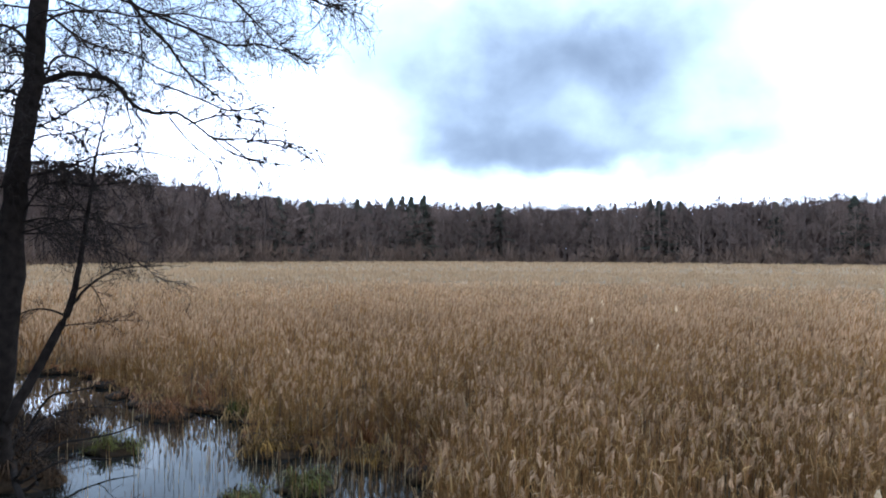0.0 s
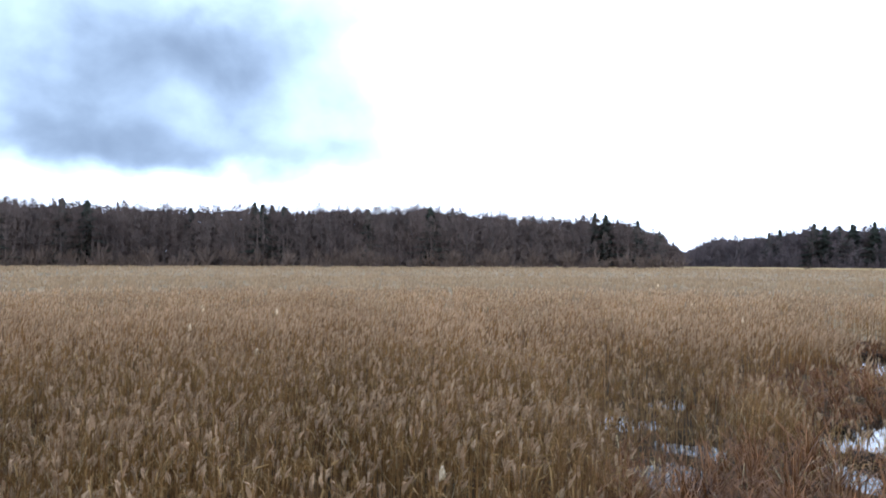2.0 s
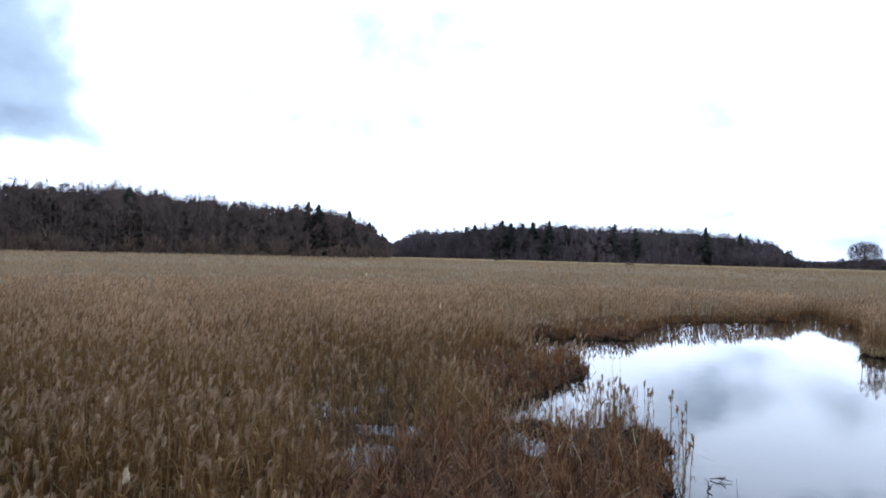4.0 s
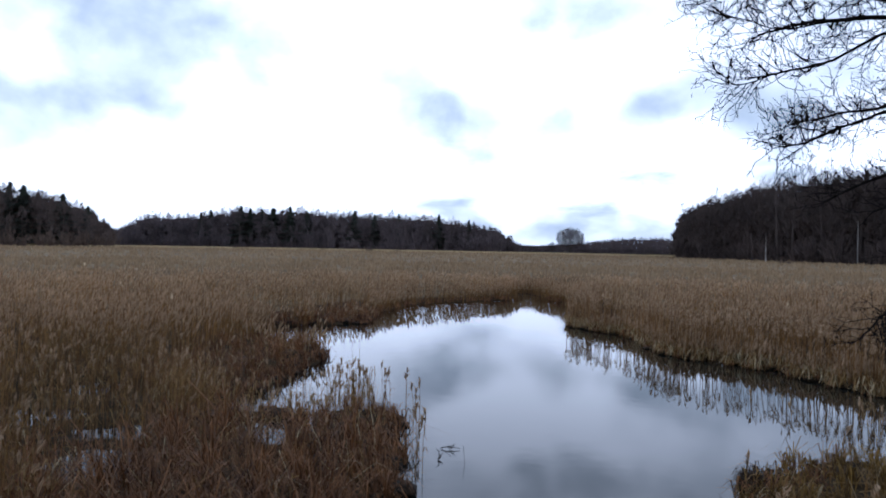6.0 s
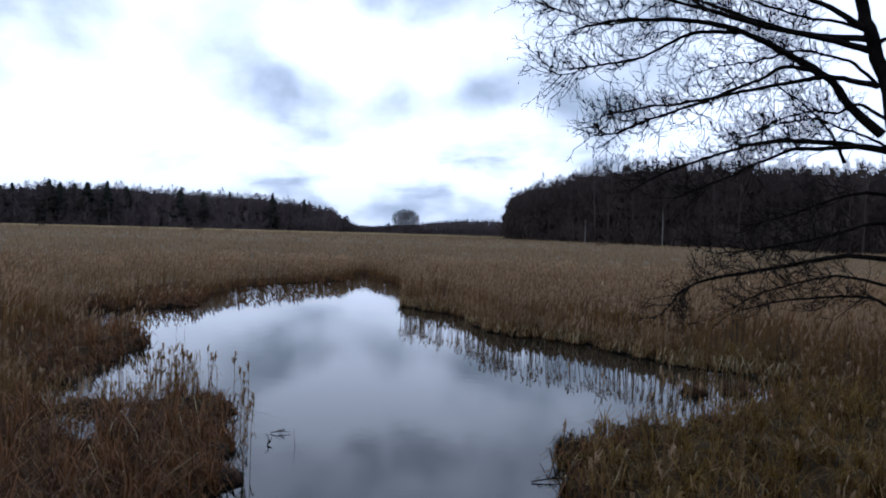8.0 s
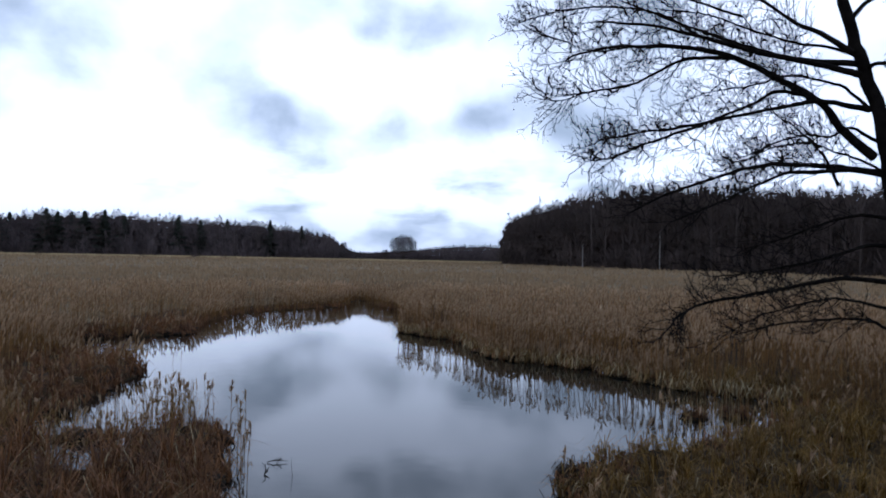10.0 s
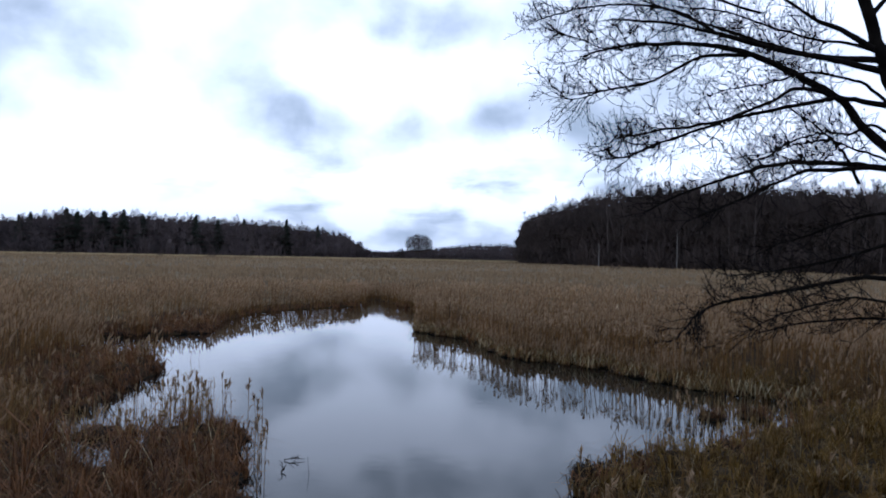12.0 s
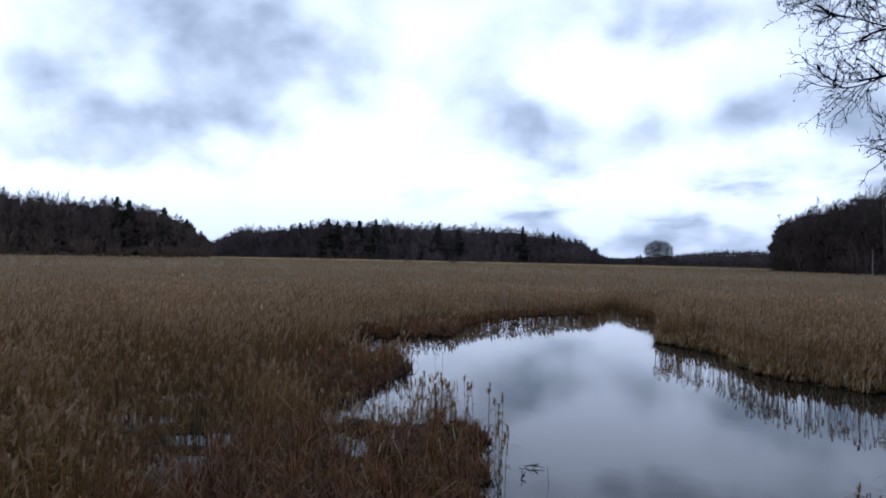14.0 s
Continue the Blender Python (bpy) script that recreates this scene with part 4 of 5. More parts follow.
    c.link("crown", [M_BOUGH], root)
    return root


def plant_bare_trees():
    kinds = [make_bare_tree(90 + k) for k in range(4)]
    rng = random.Random(14)
    used = {}
    for tops, dist, y0, y1, step, label in ((LEFT_TOP, LEFT_DIST, -39.5, 42, 1.75, "grey leafless tree at the front of the wood"),
                                            (MID_TOP, MID_DIST, -70.5, -42.5, 1.6, "dark leafless tree at the edge of the far wood"),
                                            (RIGHT_TOP, RIGHT_DIST, -117, -84.3, 1.35, "bare alder at the edge of the dark wood")):
        yaw = y0
        while yaw < y1:
            r = float(np.interp(yaw, [p[0] for p in dist], [p[1] for p in dist])) + rng.uniform(-1, 14)
            h = (r * math.tan(radians(float(np.interp(yaw, [p[0] for p in tops], [p[1] for p in tops])))) + 4.4) * (rng.uniform(0.9, 1.13) if yaw > -80 else rng.uniform(0.92, 1.24))
            x, y = place(yaw, r)
            k = rng.randrange(4)
            wide = rng.uniform(0.9, 1.3)
            m = pose(x, y, 0, 0, 0, rng.uniform(0, 360)) @ Matrix.Diagonal((h * wide, h * wide, h, 1))
            if k in used:
                ob = copy_thing(kinds[k], m)
            else:
                ob = kinds[k]
                used[k] = (ob, m)
            tagged(ob, label, "tree", "bare trees along the woods")
            yaw += step * rng.uniform(0.6, 1.4)
    for ob, m in used.values():
        ob.matrix_basis = m


plant_bare_trees()


def lone_tree(yaw, r, h, wide, label):
    """A round bare crown standing free."""
    rng = np.random.RandomState(int(h * 10))
    x, y = place(yaw, r)
    root = new("lone_tree")
    root.location = (x, y, 0)
    for k in range(3):
        a, e = rng.rand() * 6.28, rng.rand() * 0.12 * wide
        t = Batch()
        t.tubes(np.array([[[0.5 * k - 0.5, 0, 0], [0.7 * k - 0.7 + e * math.cos(a), e * math.sin(a), h * 0.4], [1.6 * (k - 1) + e, e, h * 0.75]]]), np.array([[0.3, 0.22, 0.06]]), 0, 6)
        t.link("trunk", [M_WOOD_DARK], root)
    n = int(3800 * min(1.0, wide * h / 200))
    d = unit(rng.randn(n, 3))
    rad = rng.rand(n) ** 0.4
    s0 = d * rad[:, None] * np.array([wide / 2, wide / 2, h * 0.36]) + np.array([0, 0, h * 0.60])
    way = unit(d + np.array([0, 0, 0.5]) + 0.5 * rng.randn(n, 3))
    e = s0 + way * (0.5 + 1.0 * rng.rand(n))[:, None]
    c = Batch()
    c.strips(np.stack([s0, (s0 + e) / 2, e], 1), np.tile([0.05, 0.1, 0.03], (n, 1)), unit(np.cross(way, rng.randn(n, 3))), 0)
    c.link("crown", [M_WOOD_DARK], root)
    return tagged(root, label, "tree")


lone_tree(-76.0, 430, 15.8, 16.0, "round bare tree standing alone at the marsh edge")
lone_tree(-71.3, 350, 9.5, 3.0, "slim bare tree at the corner of the far wood")
lone_tree(-74.6, 440, 7.0, 3.0, "small bare tree standing by itself at the marsh edge")


def birch(yaw, r, h):
    x, y = place(yaw, r)
    root = new("birch_tree")
    root.location = (x, y, 0)
    t = Batch()
    t.tubes(np.array([[[0, 0, 0], [0.1, 0, h * 0.5], [-0.1, 0.1, h]]]), np.array([[0.15, 0.11, 0.04]]), 0, 6)
    t.link("trunk", [M_BIRCH], root)
    return tagged(root, "slender birch with a pale trunk at the wood's edge", "tree", "birches")


for yaw, r, h in ((-90.2, 234, 9), (-96.0, 222, 13)):
    birch(yaw, r, h)


# ---- alders by the water ----
def curve_through(points, per=4):
    """A smooth line through the given points."""
    p = [Vector(q) for q in points]
    p = [p[0] * 2 - p[1]] + p + [p[-1] * 2 - p[-2]]
    out = []
    for i in range(1, len(p) - 2):
        for k in range(per):
            t = k / per
            out.append(0.5 * (2 * p[i] + (p[i + 1] - p[i - 1]) * t + (2 * p[i - 1] - 5 * p[i] + 4 * p[i + 1] - p[i + 2]) * t * t + (3 * p[i] - p[i - 1] - 3 * p[i + 1] + p[i + 2]) * t ** 3))
    out.append(p[-2])
    return out


def tube(b, pts, radii, sides=5):
    P = np.array([tuple(q) for q in pts])
    T = unit(np.gradient(P, axis=0))
    up = np.array([0.3, 0.2, 0.9])
    A = unit(np.cross(T, up))
    B = np.cross(T, A)
    ang = np.arange(sides) * 2 * math.pi / sides
    V = P[:, None] + np.asarray(radii)[:, None, None] * (A[:, None] * np.cos(ang)[None, :, None] + B[:, None] * np.sin(ang)[None, :, None])
    i, j = np.meshgrid(np.arange(len(P) - 1), np.arange(sides), indexing="ij")
    j2 = (j + 1) % sides
    b.add(V, np.stack([i * sides + j, i * sides + j2, (i + 1) * sides + j2, (i + 1) * sides + j], -1), 0)


def twig(b, p, d, length, r, depth, rng, curl):
    """A crooked twig that forks again and again; small cones sit at the ends."""
    pts, q = [p], p
    n = 4 if depth else 3
    for k in range(n):
        d = (d + Vector((rng.uniform(-1, 1), rng.uniform(-1, 1), rng.uniform(-1, 1) + curl)) * 0.33).normalized()
        q = q + d * (length / n)
        pts.append(q)
    if depth == 0:
        side = d.cross(Vector((rng.uniform(-1, 1), rng.uniform(-1, 1), rng.uniform(-1, 1)))).normalized()
        b.strips(np.array([[tuple(v) for v in pts]]), np.array([[r, r * 0.9, r * 0.8, r * 0.6]]), np.array([tuple(side)]), 0)
        if rng.random() < 0.22:
            c = q + Vector((0, 0, -0.008))
            tube(b, [c, c + Vector((0.002, 0.003, -0.014)), c + Vector((0.002, 0.005, -0.036))], [0.003, 0.0075, 0.002], 3)
        return
    tube(b, pts, np.linspace(r, r * 0.5, n + 1), 3)
    count = rng.choice((3, 4, 5)) if depth > 1 else rng.choice((2, 3, 3))
    for k in range(count):
        i = rng.randrange(1, n + 1)
        side = d.cross(Vector((rng.uniform(-1, 1), rng.uniform(-1, 1), rng.uniform(-1, 1)))).normalized()
        nd = (d * 0.75 + side * rng.uniform(0.5, 1.0) + Vector((0, 0, curl * 0.4))).normalized()
        twig(b, pts[i], nd, length * rng.uniform(0.4, 0.62), max(r * 0.62, 0.0040), depth - 1, rng, curl)


def alder(kind, label, base, branches, seed, curl, gap, reach, spread=0.8):
    rng = random.Random(seed)
    root = new(kind)
    root.location = base
    inv = Matrix.Translation(-Vector(base))
    for name, r0, r1, points in branches:
        line = [inv @ q for q in curve_through(points)]
        k = len(line)
        b = Batch()
        r0, r1 = (r0, r1) if name == "trunk" else (r0 * 0.95, r1 * 1.1)
        radii = [r0 + (r1 - r0) * (i / (k - 1)) ** (0.8 if name == "limb" else 1.0) for i in range(k)]
        wob = [q + Vector((rng.uniform(-1, 1), rng.uniform(-1, 1), rng.uniform(-1, 1))) * (0.35 * min(radii) + 0.006) for q in line]
        wob[0], wob[-1] = line[0], line[-1]
        tube(b, wob, radii, 10 if name == "trunk" else 6)
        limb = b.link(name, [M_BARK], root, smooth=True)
        if name == "trunk":
            continue
        tw = Batch()
        length = sum((line[i + 1] - line[i]).length for i in range(k - 1))
        count = int(length / gap)
        for c in range(count):
            u = 0.28 + 0.72 * (c + rng.random()) / count
            i = min(int(u * (k - 1)), k - 2)
            p = wob[i].lerp(wob[i + 1], u * (k - 1) - i)
            d = (line[i + 1] - line[i]).normalized()
            side = d.cross(Vector((rng.uniform(-1, 1), rng.uniform(-1, 1), rng.uniform(-1, 1)))).normalized()
            nd = (d * rng.uniform(0.5, 1.1) + side * spread + Vector((0, 0, curl))).normalized()
            twig(tw, p, nd, reach * rng.uniform(0.55, 1.2) * (1.15 - 0.5 * u), 0.009, 2, rng, curl)
        twig(tw, line[-1], (line[-1] - line[-2]).normalized(), reach * 0.8, 0.008, 2, rng, curl)
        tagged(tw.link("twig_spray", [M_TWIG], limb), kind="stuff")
    return tagged(root, label, "tree")


RIGHT = [
    ("trunk", 0.062, 0.150, [(11.51, -3.19, 10.73), (11.60, -3.55, 9.37), (11.66, -3.86, 8.06), (11.70, -4.10, 7.41), (11.75, -4.39, 6.41), (11.77, -4.54, 5.58), (11.79, -4.68, 4.58), (11.81, -4.86, 3.40), (11.82, -5.01, 2.22)]),
    ("limb", 0.055, 0.012, [(11.69, -4.00, 7.44), (11.73, -3.36, 7.52), (11.74, -2.76, 7.66), (11.50, -1.57, 8.03), (11.19, -0.56, 8.35)]),
    ("limb", 0.060, 0.012, [(11.69, -4.02, 7.28), (11.47, -3.48, 7.37), (11.01, -2.29, 7.51), (10.65, -1.65, 7.61), (10.18, -0.93, 7.64), (9.60, -0.20, 7.54)]),
    ("limb", 0.085, 0.012, [(11.73, -4.26, 6.06), (11.64, -3.77, 6.48), (11.58, -3.49, 6.83), (11.43, -2.89, 7.16), (11.17, -2.14, 7.46), (10.91, -1.50, 7.53), (10.59, -0.86, 7.49), (10.29, -0.34, 7.40), (9.97, 0.13, 7.22)]),
    ("limb", 0.035, 0.010, [(11.18, -2.14, 7.44), (11.04, -1.66, 7.42), (10.94, -1.32, 7.33), (10.71, -0.77, 7.00), (10.48, -0.28, 6.86), (10.18, 0.25, 6.71)]),
    ("limb", 0.050, 0.010, [(11.72, -4.18, 6.76), (11.57, -3.66, 6.84), (11.45, -3.29, 6.84), (11.14, -2.40, 6.62), (10.69, -1.42, 6.36), (10.32, -0.80, 6.22), (9.93, -0.24, 6.05)]),
    ("limb", 0.035, 0.010, [(11.58, -3.50, 6.83), (11.23, -2.85, 6.96), (10.87, -2.29, 6.66), (10.34, -1.46, 6.27), (9.78, -0.77, 5.96), (9.35, -0.39, 5.74), (8.97, -0.13, 5.66)]),
    ("limb", 0.060, 0.012, [(11.76, -4.43, 5.80), (11.74, -3.91, 5.89), (11.72, -3.47, 5.93), (11.61, -2.74, 5.93), (11.49, -2.16, 5.79), (11.17, -1.22, 5.43), (10.99, -0.71, 5.15)]),
    ("limb", 0.040, 0.010, [(11.69, -4.00, 5.87), (11.40, -3.32, 5.80), (11.13, -2.87, 5.74), (10.81, -2.33, 5.50), (10.41, -1.70, 5.19), (10.02, -1.19, 4.98)]),
    ("limb", 0.030, 0.010, [(11.64, -3.75, 5.62), (11.61, -3.63, 5.89), (11.58, -3.47, 6.13), (11.48, -3.08, 6.48), (11.37, -2.70, 6.71)]),
    ("limb", 0.045, 0.012, [(11.79, -4.70, 4.19), (11.63, -3.85, 4.26), (11.45, -3.21, 4.15), (11.21, -2.48, 4.00), (10.89, -1.74, 3.86), (10.72, -1.42, 3.70), (10.59, -1.22, 3.48)]),
    ("limb", 0.035, 0.010, [(11.81, -4.83, 3.27), (11.88, -4.53, 3.51), (11.95, -4.28, 3.63), (11.95, -3.74, 3.63), (11.90, -3.06, 3.53), (11.82, -2.44, 3.37)]),
    ("limb", 0.055, 0.012, [(11.67, -3.93, 7.60), (11.69, -3.48, 7.92), (11.71, -3.13, 8.09), (11.61, -2.40, 8.58), (11.39, -1.55, 8.77)]),
    ("limb", 0.045, 0.010, [(11.70, -4.10, 7.32), (11.49, -4.22, 7.39), (11.32, -4.68, 7.22), (11.14, -5.19, 6.86)]),
    ("limb", 0.050, 0.010, [(11.76, -4.44, 6.17), (12.03, -4.70, 6.46), (12.32, -5.29, 6.78), (12.58, -6.04, 7.27)]),
    ("limb", 0.050, 0.010, [(11.77, -4.56, 5.33), (11.50, -4.68, 5.56), (11.25, -5.08, 5.62), (10.98, -5.45, 5.53)]),
    ("limb", 0.050, 0.010, [(11.58, -3.48, 9.12), (11.28, -2.92, 9.42), (10.87, -2.12, 9.42), (10.31, -1.21, 9.11)]),
    ("limb", 0.050, 0.010, [(11.58, -3.48, 9.12), (11.92, -4.05, 9.58), (12.26, -4.98, 9.78)]),
    ("limb", 0.030, 0.010, [(11.69, -3.99, 7.55), (11.67, -3.57, 7.70), (11.66, -3.21, 7.75), (11.57, -2.66, 7.89), (11.37, -1.89, 8.13), (11.11, -1.12, 8.18)]),
    ("limb", 0.030, 0.008, [(11.74, -4.31, 6.29), (11.81, -3.95, 6.51), (11.89, -3.70, 6.39), (11.96, -3.40, 6.44), (11.97, -2.91, 6.31), (11.98, -2.50, 6.11), (12.02, -2.22, 6.10)]),
    ("limb", 0.025, 0.008, [(11.76, -4.46, 5.83), (11.45, -3.96, 5.99), (11.13, -3.54, 6.05), (10.79, -3.09, 6.13), (10.39, -2.55, 6.01), (10.01, -2.15, 5.82)]),
    ("limb", 0.030, 0.008, [(11.72, -4.21, 6.74), (11.84, -3.89, 7.11), (11.96, -3.61, 7.26), (12.03, -3.13, 7.37), (12.07, -2.65, 7.25), (12.06, -2.06, 7.16), (12.08, -1.63, 7.04)]),
    ("limb", 0.030, 0.008, [(11.80, -4.78, 3.74), (11.89, -4.29, 3.88), (11.97, -3.83, 3.94), (12.03, -3.36, 3.83), (12.04, -2.78, 3.63), (12.08, -2.38, 3.38)]),
    ("limb", 0.035, 0.008, [(11.79, -4.67, 4.75), (11.62, -4.15, 4.74), (11.44, -3.63, 4.58), (11.22, -3.10, 4.45), (10.91, -2.41, 4.33), (10.59, -1.82, 4.25)]),
    ("limb", 0.035, 0.008, [(11.78, -4.61, 5.12), (11.84, -4.13, 5.20), (11.87, -3.59, 5.06), (11.87, -3.03, 4.83), (11.86, -2.53, 4.68)]),
    ("limb", 0.050, 0.010, [(11.66, -3.86, 8.06), (11.81, -4.22, 8.44), (11.99, -4.91, 8.65), (12.12, -5.44, 8.60)]),
]
RIGHT += [
    ("limb", 0.024, 0.007, [(11.22, -1.66, 7.82), (10.94, -1.07, 8.06), (10.64, -0.26, 8.09), (10.28, 0.36, 7.93), (9.91, 0.77, 7.7)]),
    ("limb", 0.014, 0.006, [(10.72, -0.74, 7.52), (10.54, -0.11, 7.43), (10.34, 0.28, 7.53), (10.12, 0.6, 7.58)]),
    ("limb", 0.014, 0.006, [(10.52, -0.66, 6.91), (10.37, -0.12, 6.81), (10.2, 0.34, 6.65), (10.02, 0.55, 6.75)]),
    ("limb", 0.024, 0.007, [(11.31, -2.3, 8.09), (11.11, -1.24, 8.4), (10.8, -0.26, 8.47), (10.43, 0.46, 8.29)]),
]
LEFT = [
    ("trunk", 0.130, 0.300, [(-9.88, 12.64, 13.18), (-10.01, 12.62, 11.28), (-10.15, 12.59, 9.50), (-10.25, 12.57, 8.61), (-10.38, 12.55, 7.28), (-10.51, 12.52, 6.17), (-10.63, 12.49, 4.84), (-10.76, 12.46, 3.30), (-10.84, 12.45, 1.98), (-10.91, 12.43, 0.99), (-10.96, 12.42, 0.12)]),
    ("limb", 0.065, 0.012, [(-10.10, 12.60, 7.89), (-9.58, 12.63, 8.03), (-9.06, 12.65, 8.00), (-8.57, 12.64, 7.80), (-8.20, 12.61, 7.40), (-7.77, 12.57, 7.22), (-7.28, 12.52, 7.20), (-6.85, 12.46, 6.97), (-6.42, 12.38, 6.68), (-5.82, 12.26, 6.63), (-4.77, 12.03, 6.43)]),
    ("limb", 0.030, 0.010, [(-10.07, 12.61, 7.95), (-9.93, 12.69, 8.35), (-9.59, 12.81, 8.43), (-9.24, 12.91, 8.22), (-8.93, 13.01, 7.90), (-8.62, 13.09, 7.63), (-8.36, 13.17, 7.18)]),
    ("limb", 0.055, 0.010, [(-10.12, 12.60, 9.94), (-9.31, 12.72, 10.18), (-8.41, 12.81, 9.50), (-8.11, 12.83, 9.07), (-7.59, 12.84, 8.56), (-7.29, 12.84, 8.13), (-6.84, 12.82, 7.76), (-6.30, 12.78, 7.33), (-5.80, 12.73, 6.89)]),
    ("limb", 0.035, 0.010, [(-10.17, 12.59, 9.22), (-10.04, 12.73, 9.22), (-9.67, 12.91, 8.91), (-9.27, 13.09, 8.69), (-8.67, 13.27, 8.58), (-7.90, 13.42, 8.20), (-7.11, 13.54, 7.97)]),
    ("limb", 0.030, 0.010, [(-8.33, 12.82, 9.39), (-7.16, 12.73, 8.86), (-6.29, 12.57, 8.47), (-5.66, 12.39, 8.41), (-5.04, 12.17, 8.21)]),
    ("limb", 0.050, 0.010, [(-10.07, 12.61, 10.50), (-8.78, 12.83, 10.75), (-7.30, 12.94, 10.27), (-6.32, 12.94, 9.45), (-5.65, 12.92, 8.76), (-4.90, 12.84, 8.20)]),
    ("limb", 0.050, 0.010, [(-10.06, 12.61, 11.28), (-8.03, 12.76, 11.12), (-6.12, 12.64, 10.09), (-4.68, 12.34, 9.22), (-3.97, 12.09, 8.87)]),
    ("limb", 0.035, 0.010, [(-10.44, 12.54, 6.06), (-10.32, 12.62, 6.05), (-9.60, 12.79, 6.27), (-9.06, 12.91, 6.49), (-8.21, 13.03, 6.54), (-7.35, 13.10, 6.37)]),
    ("limb", 0.050, 0.010, [(-10.51, 12.52, 6.17), (-10.78, 12.34, 5.82), (-11.29, 12.09, 6.02), (-11.95, 11.77, 5.78)]),
    ("limb", 0.025, 0.008, [(-10.46, 12.53, 6.61), (-10.19, 12.81, 6.87), (-9.79, 13.11, 6.97), (-9.36, 13.39, 7.25), (-9.09, 13.65, 7.58)]),
    ("limb", 0.025, 0.008, [(-10.41, 12.54, 6.94), (-9.70, 12.31, 7.05), (-8.83, 12.07, 7.36), (-8.18, 11.77, 7.43)]),
    ("limb", 0.030, 0.008, [(-10.21, 12.58, 8.94), (-9.86, 12.82, 9.29), (-9.30, 13.08, 9.41), (-8.48, 13.34, 9.34), (-7.73, 13.54, 9.44), (-6.83, 13.70, 9.28), (-6.03, 13.81, 9.34)]),
    ("limb", 0.035, 0.008, [(-10.11, 12.60, 10.17), (-9.25, 13.00, 9.83), (-8.36, 13.35, 9.46), (-7.65, 13.63, 9.23), (-7.03, 13.89, 8.52), (-6.64, 14.13, 8.10)]),
    ("limb", 0.050, 0.010, [(-10.36, 12.55, 7.50), (-10.89, 12.59, 7.74), (-11.60, 12.56, 7.64), (-12.40, 12.47, 7.98)]),
    ("limb", 0.050, 0.010, [(-10.27, 12.57, 8.50), (-10.58, 12.35, 8.89), (-11.08, 12.08, 8.93), (-11.73, 11.74, 9.27)]),
    ("limb", 0.025, 0.010, [(-10.60, 12.50, 5.06), (-10.06, 12.50, 5.78), (-9.56, 12.47, 5.91), (-8.95, 12.43, 5.82), (-8.11, 12.39, 5.89)]),
    ("limb", 0.022, 0.007, [(-10.00, 12.62, 9.19), (-9.54, 12.47, 8.90), (-9.09, 12.31, 8.54), (-8.54, 12.14, 8.27), (-7.98, 11.96, 8.16)]),
    ("limb", 0.020, 0.006, [(-8.41, 12.81, 9.50), (-8.29, 12.93, 9.09), (-8.29, 13.04, 8.67), (-8.31, 13.15, 8.28), (-8.12, 13.27, 7.94)]),
    ("limb", 0.025, 0.007, [(-10.11, 12.60, 9.61), (-9.48, 12.86, 9.41), (-8.98, 13.08, 9.13), (-8.66, 13.27, 9.02), (-8.05, 13.47, 9.00), (-7.53, 13.63, 8.82)]),
    ("limb", 0.022, 0.007, [(-10.15, 12.59, 7.91), (-9.80, 12.90, 7.94), (-9.55, 13.19, 7.84), (-9.17, 13.48, 7.96), (-8.72, 13.77, 7.78)]),
    ("limb", 0.018, 0.006, [(-8.59, 12.80, 7.82), (-8.52, 12.94, 7.39), (-8.42, 13.08, 6.85), (-8.33, 13.21, 6.40), (-8.31, 13.35, 6.01)]),
    ("limb", 0.030, 0.010, [(-10.27, 12.57, 9.33), (-10.71, 12.66, 9.41), (-11.15, 12.74, 9.50), (-11.69, 12.78, 9.41)]),
    ("limb", 0.028, 0.010, [(-10.35, 12.55, 8.44), (-10.47, 12.29, 8.40), (-10.55, 12.03, 8.38), (-10.77, 11.73, 8.17)]),
    ("limb", 0.028, 0.010, [(-10.47, 12.53, 7.11), (-10.92, 12.71, 7.26), (-11.37, 12.87, 7.36), (-11.97, 12.99, 7.22)]),
    ("limb", 0.025, 0.010, [(-10.50, 12.52, 6.78), (-10.58, 12.23, 6.81), (-10.79, 11.91, 6.74)]),
    ("limb", 0.020, 0.006, [(-10.36, 12.55, 7.33), (-10.33, 12.79, 7.40), (-10.33, 13.01, 7.73), (-10.32, 13.24, 8.07), (-10.20, 13.49, 8.52)]),
    ("limb", 0.020, 0.006, [(-10.46, 12.53, 6.34), (-10.01, 12.41, 6.28), (-9.60, 12.28, 6.25), (-9.16, 12.14, 6.15), (-8.55, 12.01, 6.19)]),
    ("limb", 0.022, 0.006, [(-10.56, 12.51, 5.62), (-10.37, 12.73, 5.86), (-10.17, 12.95, 6.22), (-9.95, 13.17, 6.41), (-9.73, 13.39, 6.38)]),
]
